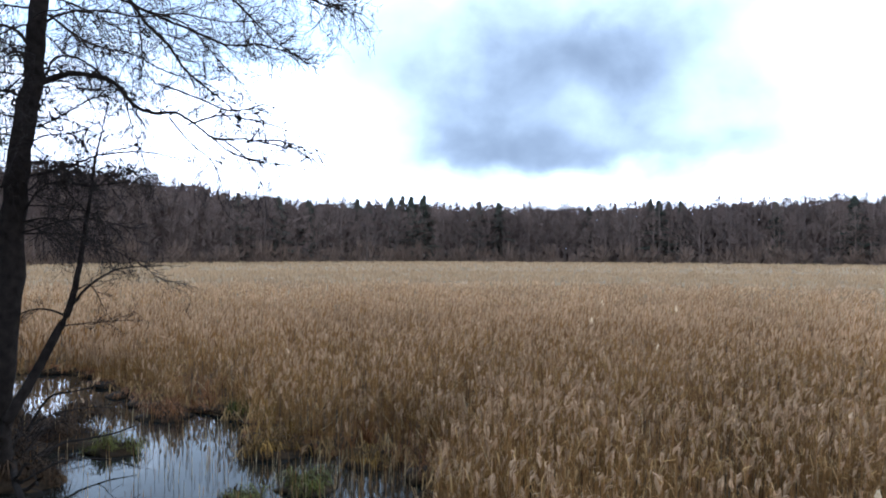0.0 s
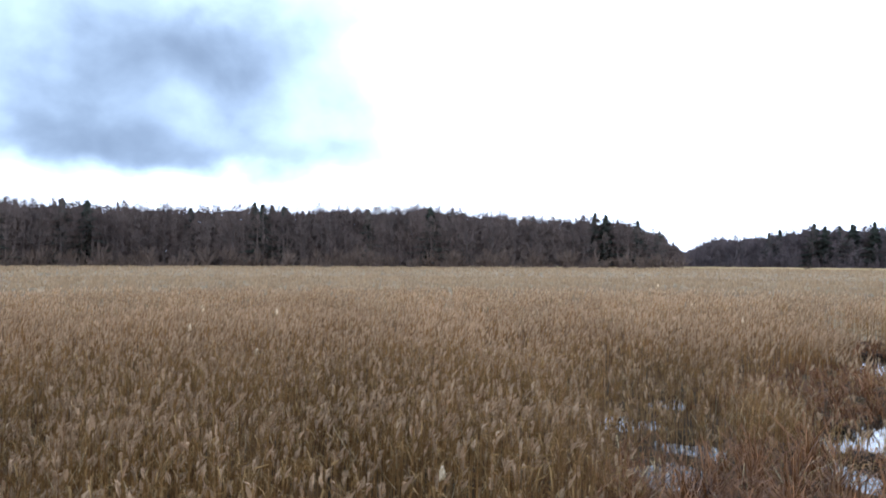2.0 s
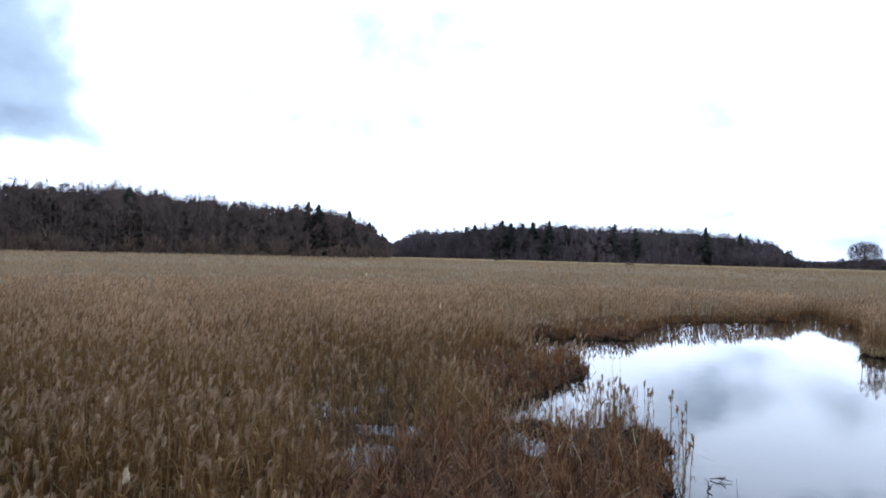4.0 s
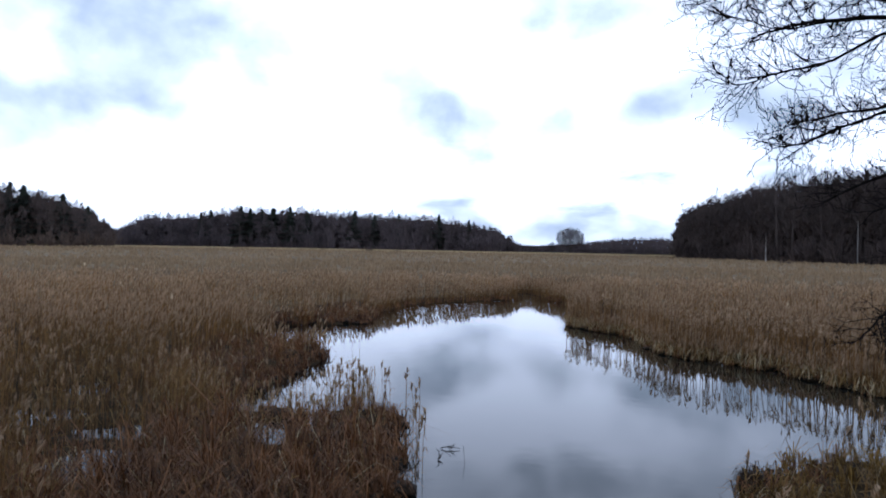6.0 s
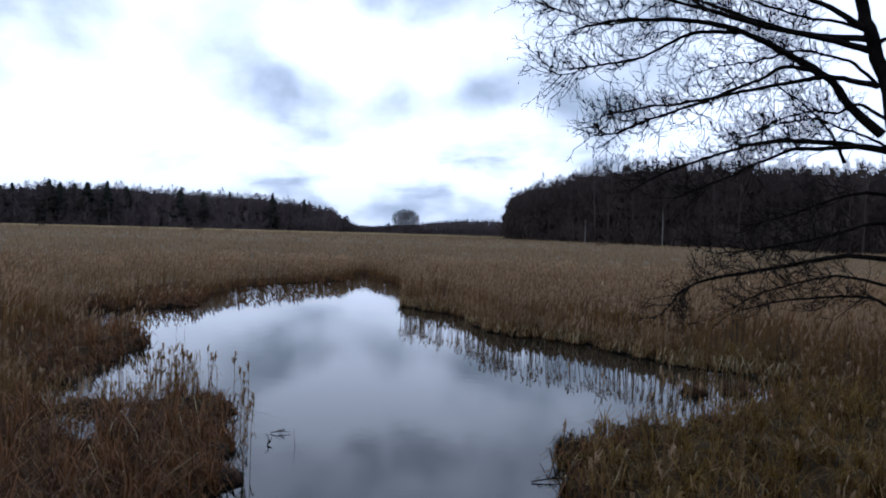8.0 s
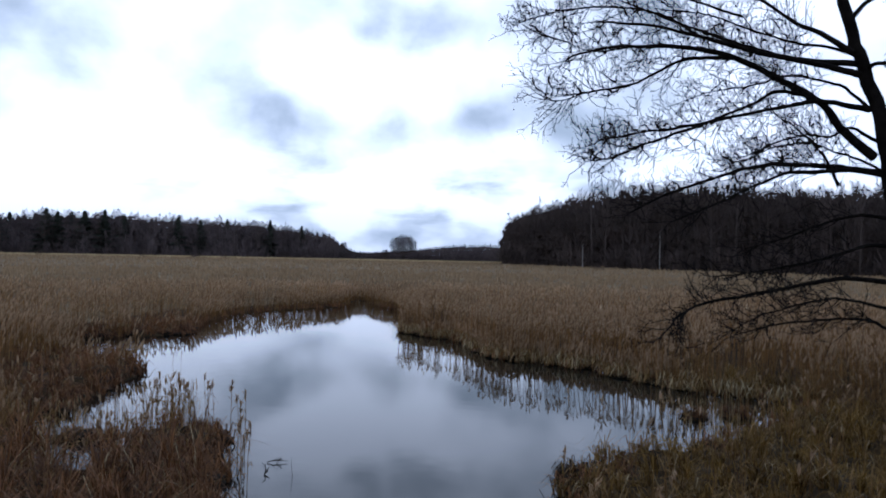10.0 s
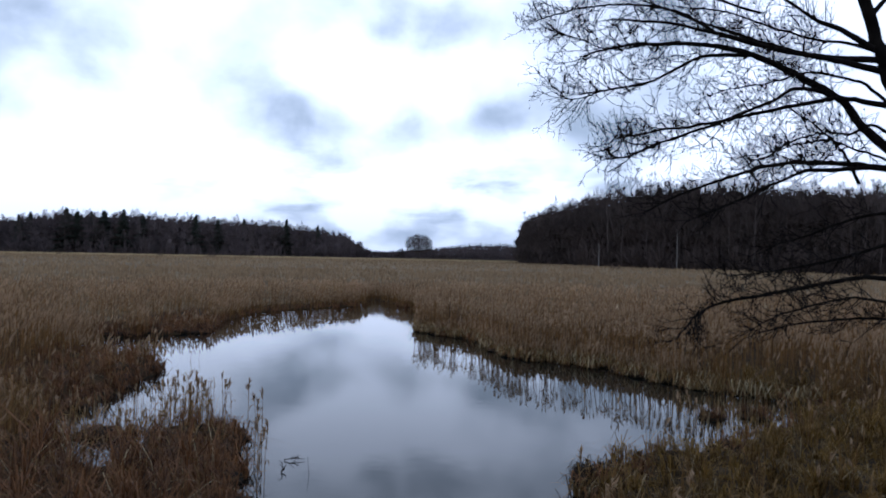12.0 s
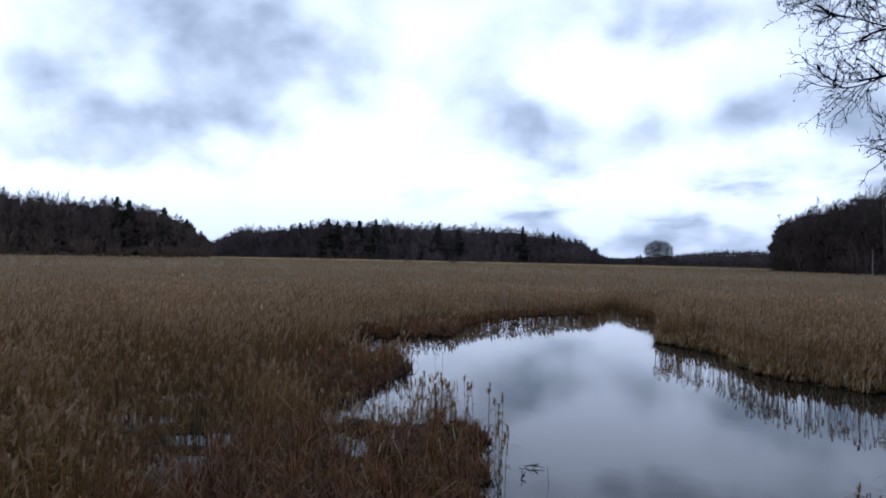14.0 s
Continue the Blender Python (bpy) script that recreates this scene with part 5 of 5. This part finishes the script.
LEFT += [
    ("limb", 0.030, 0.008, [(-10.50, 12.52, 6.18), (-10.47, 12.38, 5.95), (-10.48, 12.03, 5.84), (-10.58, 11.62, 5.87)]),
    ("limb", 0.030, 0.008, [(-10.24, 12.58, 8.89), (-10.36, 12.37, 8.94), (-10.5, 11.96, 8.65), (-10.62, 11.55, 8.32)]),
    ("limb", 0.030, 0.008, [(-10.33, 12.56, 7.87), (-10.36, 12.41, 7.57), (-10.42, 12.02, 7.55), (-10.55, 11.61, 7.2)]),
    ("limb", 0.026, 0.008, [(-10.41, 12.54, 6.97), (-10.45, 12.32, 6.96), (-10.49, 11.97, 6.63), (-10.54, 11.62, 6.53)]),
    ("limb", 0.020, 0.009, [(-6.74, 11.96, 6.87), (-6.15, 12.07, 7.03), (-5.53, 12.16, 6.95), (-4.96, 12.21, 6.77)]),
    ("limb", 0.020, 0.009, [(-6.28, 11.97, 6.62), (-5.91, 11.96, 6.35), (-5.45, 11.98, 6.21), (-4.70, 12.09, 6.10)]),
    ("limb", 0.020, 0.009, [(-6.13, 12.04, 6.62), (-5.73, 12.08, 6.32), (-5.44, 12.06, 5.93), (-5.31, 11.97, 5.71)]),
    ("limb", 0.020, 0.009, [(-7.12, 11.98, 7.02), (-6.68, 12.02, 6.50), (-6.31, 12.03, 6.22), (-6.13, 11.93, 5.92)]),
    ("limb", 0.020, 0.009, [(-7.32, 11.98, 7.63), (-6.61, 12.06, 7.37), (-5.97, 12.08, 7.13), (-5.35, 12.06, 7.22)]),
    ("limb", 0.020, 0.009, [(-5.62, 11.94, 6.53), (-5.19, 12.02, 6.57), (-4.70, 12.09, 6.46), (-4.46, 12.07, 6.31)]),
    ("limb", 0.016, 0.006, [(-5.15, 12.42, 9.63), (-4.36, 12.34, 9.15), (-3.98, 12.11, 8.93), (-3.51, 11.89, 8.71)]),
]


def trunk_shoots(count, seed):
    """Thin, wavy limbs all round the tall alder's trunk."""
    rng = random.Random(seed)
    out = []
    for k in range(count):
        z = rng.uniform(4.6, 11.5)
        p = Vector((-10.64 + 0.071 * (z - 4.8), 12.5, z))
        a, length = rng.uniform(0, 6.283), rng.uniform(1.3, 2.9)
        pts = [tuple(p)]
        rise = rng.uniform(-0.1, 0.35)
        for i in range(4):
            a += rng.uniform(-0.35, 0.35)
            p = p + Vector((math.cos(a), math.sin(a), rise)) * (length / 4)
            rise -= rng.uniform(0.02, 0.28)
            pts.append(tuple(p))
        out.append(("limb", 0.020, 0.006, pts))
    return out


SLIM = [
    ("trunk", 0.14, 0.012, [(-10.80, 11.96, 0.30), (-10.64, 12.06, 0.78), (-10.46, 12.20, 1.34), (-10.24, 12.38, 1.90), (-9.86, 12.67, 2.86), (-9.65, 12.82, 3.46), (-9.51, 12.92, 4.29), (-9.39, 13.00, 5.31), (-9.31, 13.05, 6.22), (-9.21, 13.13, 6.91)]),
    ("limb", 0.020, 0.005, [(-9.31, 13.05, 6.22), (-9.28, 13.13, 6.57), (-9.25, 13.19, 6.92), (-9.21, 13.27, 7.33), (-9.20, 13.32, 7.75), (-9.24, 13.35, 8.10)]),
    ("limb", 0.012, 0.005, [(-9.29, 13.07, 6.39), (-9.50, 13.05, 6.65), (-9.71, 13.03, 6.79), (-9.88, 13.03, 6.85)]),
    ("limb", 0.015, 0.005, [(-9.35, 13.03, 5.88), (-9.66, 12.94, 6.01), (-9.96, 12.84, 5.95), (-10.26, 12.75, 5.75)]),
    ("limb", 0.012, 0.005, [(-9.24, 13.10, 6.68), (-9.12, 13.31, 6.94), (-8.99, 13.50, 6.99), (-8.86, 13.70, 7.17)]),
    ("limb", 0.020, 0.009, [(-9.34, 13.04, 6.10), (-9.05, 13.11, 6.27), (-8.69, 13.22, 6.23), (-8.41, 13.27, 6.06)]),
    ("limb", 0.035, 0.010, [(-9.65, 12.82, 3.42), (-9.35, 12.88, 3.83), (-8.95, 13.00, 4.14), (-8.67, 13.03, 4.23), (-7.93, 13.32, 4.30)]),
    ("limb", 0.020, 0.008, [(-9.57, 12.88, 3.79), (-9.43, 13.16, 3.89), (-9.31, 13.42, 3.42)]),
    ("limb", 0.030, 0.008, [(-9.68, 12.80, 3.29), (-10.04, 12.66, 3.43), (-10.37, 12.53, 3.39), (-10.69, 12.40, 3.14)]),
    ("limb", 0.018, 0.006, [(-9.76, 12.74, 3.09), (-9.23, 12.87, 3.16), (-8.56, 13.06, 3.20)]),
    ("limb", 0.020, 0.006, [(-9.35, 13.03, 5.76), (-9.09, 13.38, 6.14), (-8.81, 13.73, 6.23)]),
    ("limb", 0.020, 0.006, [(-9.39, 13.00, 5.31), (-9.60, 12.68, 5.73), (-9.70, 12.41, 6.04)]),
    ("limb", 0.015, 0.006, [(-9.29, 13.07, 6.33), (-9.02, 13.07, 6.56), (-8.72, 13.08, 6.64)]),
]

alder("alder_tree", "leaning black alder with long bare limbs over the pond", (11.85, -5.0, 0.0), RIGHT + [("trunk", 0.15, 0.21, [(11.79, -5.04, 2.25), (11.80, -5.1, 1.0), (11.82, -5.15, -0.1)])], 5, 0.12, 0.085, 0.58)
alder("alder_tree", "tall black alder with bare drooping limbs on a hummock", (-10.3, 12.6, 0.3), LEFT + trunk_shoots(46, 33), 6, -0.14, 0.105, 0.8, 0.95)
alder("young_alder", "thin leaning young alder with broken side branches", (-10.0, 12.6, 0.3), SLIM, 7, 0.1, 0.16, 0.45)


def thicket(x, y, z, count, size, seed, label):
    """A dark tangle of bare shoots."""
    rng = random.Random(seed)
    root = new("bush")
    root.location = (x, y, z)
    for k in range(count):
        b = Batch()
        a = rng.uniform(0, 6.28)
        d = Vector((math.cos(a), math.sin(a), rng.uniform(0.1, 1.1))).normalized()
        p = Vector((math.cos(a), math.sin(a), 0)) * rng.uniform(0, 0.5) * size
        twig(b, p, d, size * rng.uniform(0.6, 1.2), 0.016, 2, rng, -0.05)
        b.link("shoot", [M_TWIG], root)
    return tagged(root, label, "bush")


thicket(-11.2, 13.0, 0.3, 20, 1.0, 21, "dark leafless bush on the alder hummock")
thicket(-12.3, 14.6, 0.3, 16, 0.9, 22, "dark tangle of bare shoots by the pool")


def edge_bushes():
    """Low dark bushes standing before the far woods."""
    rng = random.Random(77)
    root = new("bush")
    b = Batch()
    for k in range(70):
        a = rng.uniform(0, 6.28)
        d = Vector((math.cos(a), math.sin(a), rng.uniform(0.3, 1.4))).normalized()
        p = Vector((math.cos(a) * rng.uniform(0, 1.3), math.sin(a) * rng.uniform(0, 1.3), rng.uniform(0.6, 1.6)))
        twig(b, p, d, rng.uniform(0.8, 1.5), 0.04, 1, rng, 0.0)
    b.link("crown", [M_SHRUB], root)
    for k, (yaw, r, size) in enumerate(BUSHES):
        x, y = place(yaw, r)
        m = pose(x, y, 0, 0, 0, rng.uniform(0, 360)) @ Matrix.Diagonal((size, size, 0.8 + 0.25 * size, 1))
        ob = copy_thing(root, m) if k else root
        first = m if k == 0 else first
        tagged(ob, "low dark leafless bush at the edge of the reed field", "bush", "bushes along the woods")
    root.matrix_basis = first


BUSHES = [(-13.5, 262, 1.5), (-17.6, 268, 1.1), (-20.4, 265, 1.3), (-23.0, 270, 0.9), (-29.3, 268, 1.4), (-33.8, 272, 1.0), (-38.2, 280, 0.9), (-49.9, 300, 1.1), (-56.5, 298, 0.9), (-60.1, 296, 1.3), (-62.3, 300, 1.1),
          (-91.5, 205, 1.0), (-0.5, 262, 1.0), (4.6, 266, 1.2)]
edge_bushes()


# ---- small things ----
def cattail(x, y, h, size, seed):
    """A bulrush whose head has burst into pale down."""
    rng = random.Random(seed)
    root = new("cattail")
    root.location = (x, y, 0)
    b = Batch()
    dx, dy = rng.uniform(-0.05, 0.05), rng.uniform(-0.05, 0.05)
    b.tubes(np.array([[[0, 0, 0], [dx * 0.4, dy * 0.4, h * 0.55], [dx, dy, h]]]), np.array([[0.007, 0.006, 0.005]]), 0, 5)
    b.link("stalk", [M_STEM], root)
    bm = bmesh.new()
    bmesh.ops.create_icosphere(bm, subdivisions=3, radius=1.0)
    for v in bm.verts:
        k = 1 + 0.7 * noise.noise(v.co * 2.6 + Vector((seed, 0, 0))) + 0.12 * noise.noise(v.co * 7)
        taper = 0.8 - 0.28 * v.co.z
        v.co = Vector((v.co.x * size * 0.3 * k * taper + dx, v.co.y * size * 0.3 * k * taper + dy, v.co.z * size * 0.62 * k + h + size * 0.3))
    part("seed_head", bm, M_FLUFF, root, "burst cream-white downy head", True)
    return tagged(root, "cattail with a burst creamy white head among reeds", "cattail", "cattails in the reeds")


CATTAILS = [(3.0, 42.3, 1.6, 0.3), (1.81, 32.4, 1.55, 0.2), (3.13, 22.8, 1.6, 0.17), (6.5, 38.4, 1.65, 0.25), (3.71, 9.25, 1.55, 0.16), (26.9, 26.6, 1.6, 0.22), (31.7, 35.4, 1.65, 0.22),
            (52.8, 64.2, 1.7, 0.3), (39.0, -1.2, 1.75, 0.22), (44.0, -9.5, 1.8, 0.22)]
for k, (x, y, h, s) in enumerate(CATTAILS):
    cattail(x, y, h, s, k)


def make_reed_stalk(seed):
    """One reed: stalk, two dry leaves and a plume."""
    rng = np.random.RandomState(seed)
    root = new("reed_stalk")
    lean = rng.uniform(-0.08, 0.08, 2)
    top = np.array([lean[0], lean[1], 1.0])
    b = Batch()
    b.tubes(np.array([[[0, 0, -0.25], [lean[0] * 0.3, lean[1] * 0.3, 0.5], top]]), np.array([[0.007, 0.006, 0.003]]), 0, 5)
    b.link("stalk", [M_STEM], root)
    for k in range(2):
        u, a = rng.uniform(0.3, 0.75), rng.uniform(0, 6.28)
        s, o = top * u, np.array([math.cos(a), math.sin(a), 0])
        lf = Batch()
        lf.strips(np.array([[s, s + o * 0.07 + [0, 0, 0.1], s + o * 0.17 + [0, 0, 0.13], s + o * 0.26 + [0, 0, 0.04]]]), np.array([[0.006, 0.010, 0.008, 0.001]]), np.array([[-o[1], o[0], 0.2]]), 0)
        lf.link("leaf", [M_LEAF], root)
    pl = Batch()
    for k in range(16):
        a = rng.uniform(0, 6.28)
        o = np.array([math.cos(a), math.sin(a), 0]) * 0.3 + np.array([0.2, -0.12, 0])
        s = top - [0, 0, 0.16 * rng.rand()]
        ln = 0.09 + 0.08 * rng.rand()
        pl.strips(np.array([[s, s + (o * 0.5 + [0, 0, 0.7]) * ln * 0.6, s + (o * 1.3 + [0, 0, 0.75]) * ln]]), np.array([[0.005, 0.018, 0.004]]), np.array([[-math.sin(a), math.cos(a), 0]]), 0)
    pl.link("plume", [M_PLUME], root)
    return root


def plant_stalks():
    rng = random.Random(31)
    kinds = [make_reed_stalk(40 + k) for k in range(4)]
    used = {}
    for cx, cy, spread, count, hh in STANDING:
        for k in range(count):
            x, y = cx + rng.gauss(0, spread), cy + rng.gauss(0, spread)
            h, i = hh * rng.uniform(0.8, 1.12), rng.randrange(4)
            m = pose(x, y, 0, rng.uniform(-5, 5), rng.uniform(-5, 5), rng.uniform(0, 360)) @ Matrix.Diagonal((1, 1, h, 1))
            if i in used:
                ob = copy_thing(kinds[i], m)
            else:
                ob = kinds[i]
                used[i] = (ob, m)
            tagged(ob, "single dry reed with a brown plume standing in water", "reed", "reeds standing in the pond")
    for ob, m in used.values():
        ob.matrix_basis = m


STANDING = [(17.5, 10.5, 0.55, 26, 0.95), (15.7, 7.8, 0.12, 2, 1.15), (14.0, 6.75, 0.12, 2, 1.15), (12.8, 6.0, 0.12, 4, 1.2), (12.98, 0.2, 0.02, 1, 1.15), (16.8, 9.0, 0.25, 5, 1.1), (24.6, 17.4, 0.5, 6, 0.9)]
plant_stalks()


def tussock(x, y, r, h, mat, seed, label):
    """A rounded mound of roots with a mop of drooping blades."""
    rng = np.random.RandomState(seed)
    root = new("tussock")
    root.location = (x, y, 0)
    bm = bmesh.new()
    bmesh.ops.create_icosphere(bm, subdivisions=4, radius=1.0)
    for v in bm.verts:
        k = 1 + 0.3 * noise.noise(v.co * 1.7 + Vector((seed, 0, 0))) + 0.12 * noise.noise(v.co * 5)
        v.co = Vector((v.co.x * r * k * 0.9, v.co.y * r * k * 0.75, v.co.z * (h * 0.55 if v.co.z > 0 else 0.3) * k))
    part("mound", bm, M_PEAT, root, "dark peaty root mound", True)
    n = int(800 * r)
    a = rng.rand(n) * 6.283
    rad = r * 0.95 * np.sqrt(rng.rand(n)) * (0.85 + 0.3 * np.sin(a * 2 + seed) + 0.15 * np.sin(a * 5 + seed * 2))
    sx, sy = rad * np.cos(a), rad * np.sin(a) * 0.85
    base = np.stack([sx, sy, h * np.sqrt(np.maximum(0, 1 - (rad / r) ** 2)) * 0.6 - 0.02], -1)
    a2 = a + rng.randn(n) * 1.2
    out = np.stack([np.cos(a2), np.sin(a2), 0 * a2], -1)
    hh = (0.08 + 0.3 * rng.rand(n) ** 2) * (0.6 + 0.6 * r) * (0.7 + 0.4 * np.sin(a * 3 + seed))
    up = np.array([0, 0, 1.0])
    P = np.stack([base, base + out * (hh * 0.35)[:, None] + up * (hh * 0.8)[:, None], base + out * (hh * 1.0)[:, None] + up * (hh * 0.7)[:, None], base + out * (hh * 1.5)[:, None] + up * (hh * (0.1 - 0.4 * rng.rand(n)))[:, None]], 1)
    b = Batch()
    w = 0.006 + 0.005 * rng.rand(n)
    b.strips(P, np.stack([w, w, w * 0.8, w * 0.2], 1), np.stack([-np.sin(a2), np.cos(a2), 0 * a2], -1), 0)
    b.m[0][rng.rand(len(b.m[0])) < 0.35] = 1
    tagged(b.link("grass_tuft", [mat, M_ROOT], root), kind="stuff")
    return tagged(root, label, "tussock", "tussocks in the pool")


for k, (x, y, r, h, mat, label) in enumerate([
        (-8.6, 18.9, 0.7, 0.35, M_MOSS, "green grassy tussock at the pool's edge"), (-4.9, 13.2, 0.6, 0.25, M_MOSS, "mossy green tussock in shallow water"),
        (-5.8, 12.2, 0.45, 0.2, M_MOSS, "small mossy green tussock in shallow water"), (-6.5, 15.4, 0.75, 0.35, M_GREEN, "olive brown tussock beside the reeds"),
        (-10.1, 15.0, 0.6, 0.3, M_MOSS, "low dark green tussock in the pool"), (-13.4, 18.6, 0.7, 0.2, M_ROOT, "flat dark brown tussock in the pool"),
        (-10.8, 18.5, 0.8, 0.35, M_SEDGE, "brown tussock of bent dead stalks"), (-12.1, 14.4, 0.9, 0.5, M_ROOT, "dark brown tussock by the alder"),
        (-12.6, 16.4, 0.8, 0.4, M_ROOT, "dark root mound under the alder"), (-11.7, 15.5, 0.9, 0.5, M_ROOT, "dark root mound under the alder"), (-10.5, 12.6, 0.8, 0.45, M_ROOT, "dark root mound under the alder"),
        (-13.6, 16.2, 1.0, 0.6, M_ROOT, "dark root mound under the alder"), (-4.1, 14.9, 0.5, 0.25, M_GREEN, "olive brown tussock beside the reeds"),
        (21.5, -3.3, 0.45, 0.16, M_SEDGE, "low brown tussock in the shallows"), (22.0, -4.5, 0.5, 0.18, M_SEDGE, "low brown tussock in the shallows"), (14.9, 0.0, 0.5, 0.3, M_ROOT, "dark matted tussock at the tip of the bank")]):
    tussock(x, y, r, h, mat, 60 + k, label)


def stick(kind, label, category, points, r0, r1, mat, seed=1, forks=0, reach=0.5):
    """A fallen branch or stalk."""
    rng = random.Random(seed)
    line = curve_through(points)
    root = new(kind)
    root.location = line[0]
    o = Vector(line[0])
    b = Batch()
    tube(b, [q - o for q in line], np.linspace(r0, r1, len(line)), 6)
    b.link("stem", [mat], root, smooth=True)
    for f in range(forks):
        i = rng.randrange(1, len(line) - 1)
        d = (line[i + 1] - line[i]).normalized()
        nd = (d + Vector((rng.uniform(-1, 1), rng.uniform(-1, 1), rng.uniform(0.0, 0.8))) * 0.8).normalized()
        c = Batch()
        twig(c, line[i] - o, nd, rng.uniform(0.6, 1.4) * reach, r1, 1, rng, 0.1)
        c.link("side_branch", [mat], root)
    return tagged(root, label, category)


stick("fallen_branch", "dark fallen branch leaning over the water", "branch", [(-10.43, 12.87, 0.40), (-10.25, 13.47, 0.58), (-10.12, 14.02, 0.53), (-9.86, 14.64, 0.51), (-9.61, 15.24, 0.58)], 0.035, 0.012, M_BARK, 1, 5)
stick("fallen_branch", "crooked dark branch rising from the hummock", "branch", [(-12.09, 14.75, 0.40), (-11.73, 15.02, 1.16), (-11.31, 15.32, 1.27), (-10.86, 15.63, 1.37)], 0.032, 0.012, M_BARK, 2, 5)
stick("fallen_branch", "thick dark branch sunk in the pool", "branch", [(-10.5, 12.4, 0.45), (-9.9, 11.7, 0.35), (-9.2, 11.0, 0.25), (-8.8, 10.4, -0.05)], 0.070, 0.050, M_BARK, 3, 3)
stick("fallen_branch", "thin dark branch trailing over the pool", "branch", [(-9.75, 11.55, 0.35), (-9.37, 11.95, 0.60), (-9.18, 12.24, 0.63), (-8.77, 12.67, 0.55), (-8.28, 13.12, 0.25)], 0.024, 0.008, M_BARK, 4, 5)
stick("fallen_branch", "thin dark branch lying on the hummock", "branch", [(-12.3, 15.2, 0.45), (-11.98, 15.46, 0.66), (-11.54, 16.08, 0.72), (-11.14, 16.64, 0.62)], 0.022, 0.008, M_BARK, 14, 4)
stick("bent_stalk", "bleached bent reed stalk lying on the bank", "stalk", [(25.78, -5.52, 0.35), (25.76, -6.05, 0.42), (25.68, -6.55, 0.35), (25.60, -6.93, 0.20)], 0.016, 0.010, M_DEAD, 5, 0)
stick("bent_stalk", "bleached bent reed stalk lying on the bank", "stalk", [(25.44, -5.45, 0.33), (25.04, -5.63, 0.30), (25.39, -6.09, 0.30)], 0.014, 0.010, M_DEAD, 6, 0)
stick("bent_stalk", "pale bent reed stalk across the sedge", "stalk", [(11.05, 6.93, 0.55), (11.07, 6.65, 0.60), (11.26, 6.54, 0.50)], 0.012, 0.008, M_DEAD, 7, 0)
stick("bent_stalk", "pale bent reed stalk across the sedge", "stalk", [(9.99, 6.65, 0.50), (10.28, 6.61, 0.60), (10.66, 6.63, 0.60)], 0.012, 0.008, M_DEAD, 8, 0)
stick("water_plant", "dark stalk with drowned leaves in open water", "plant", [(14.40, 6.40, 0.02), (14.45, 6.23, 0.05), (14.54, 5.99, 0.03)], 0.011, 0.006, M_BARK, 9, 6, 0.15)
stick("water_plant", "dark stalk with drowned leaves in open water", "plant", [(13.63, 5.51, 0.00), (13.64, 5.54, 0.20), (13.71, 5.58, 0.35)], 0.004, 0.003, M_BARK, 10, 0, 0.15)
stick("water_plant", "dark twig floating near the bank", "plant", [(13.63, 6.11, 0.02), (13.71, 6.07, 0.06)], 0.020, 0.012, M_BARK, 11, 2, 0.15)
stick("floating_twigs", "dark twigs floating by the bank", "twigs", [(12.92, 0.73, 0.02), (13.05, 0.44, 0.05), (13.20, 0.09, 0.05)], 0.015, 0.008, M_BARK, 12, 4, 0.15)
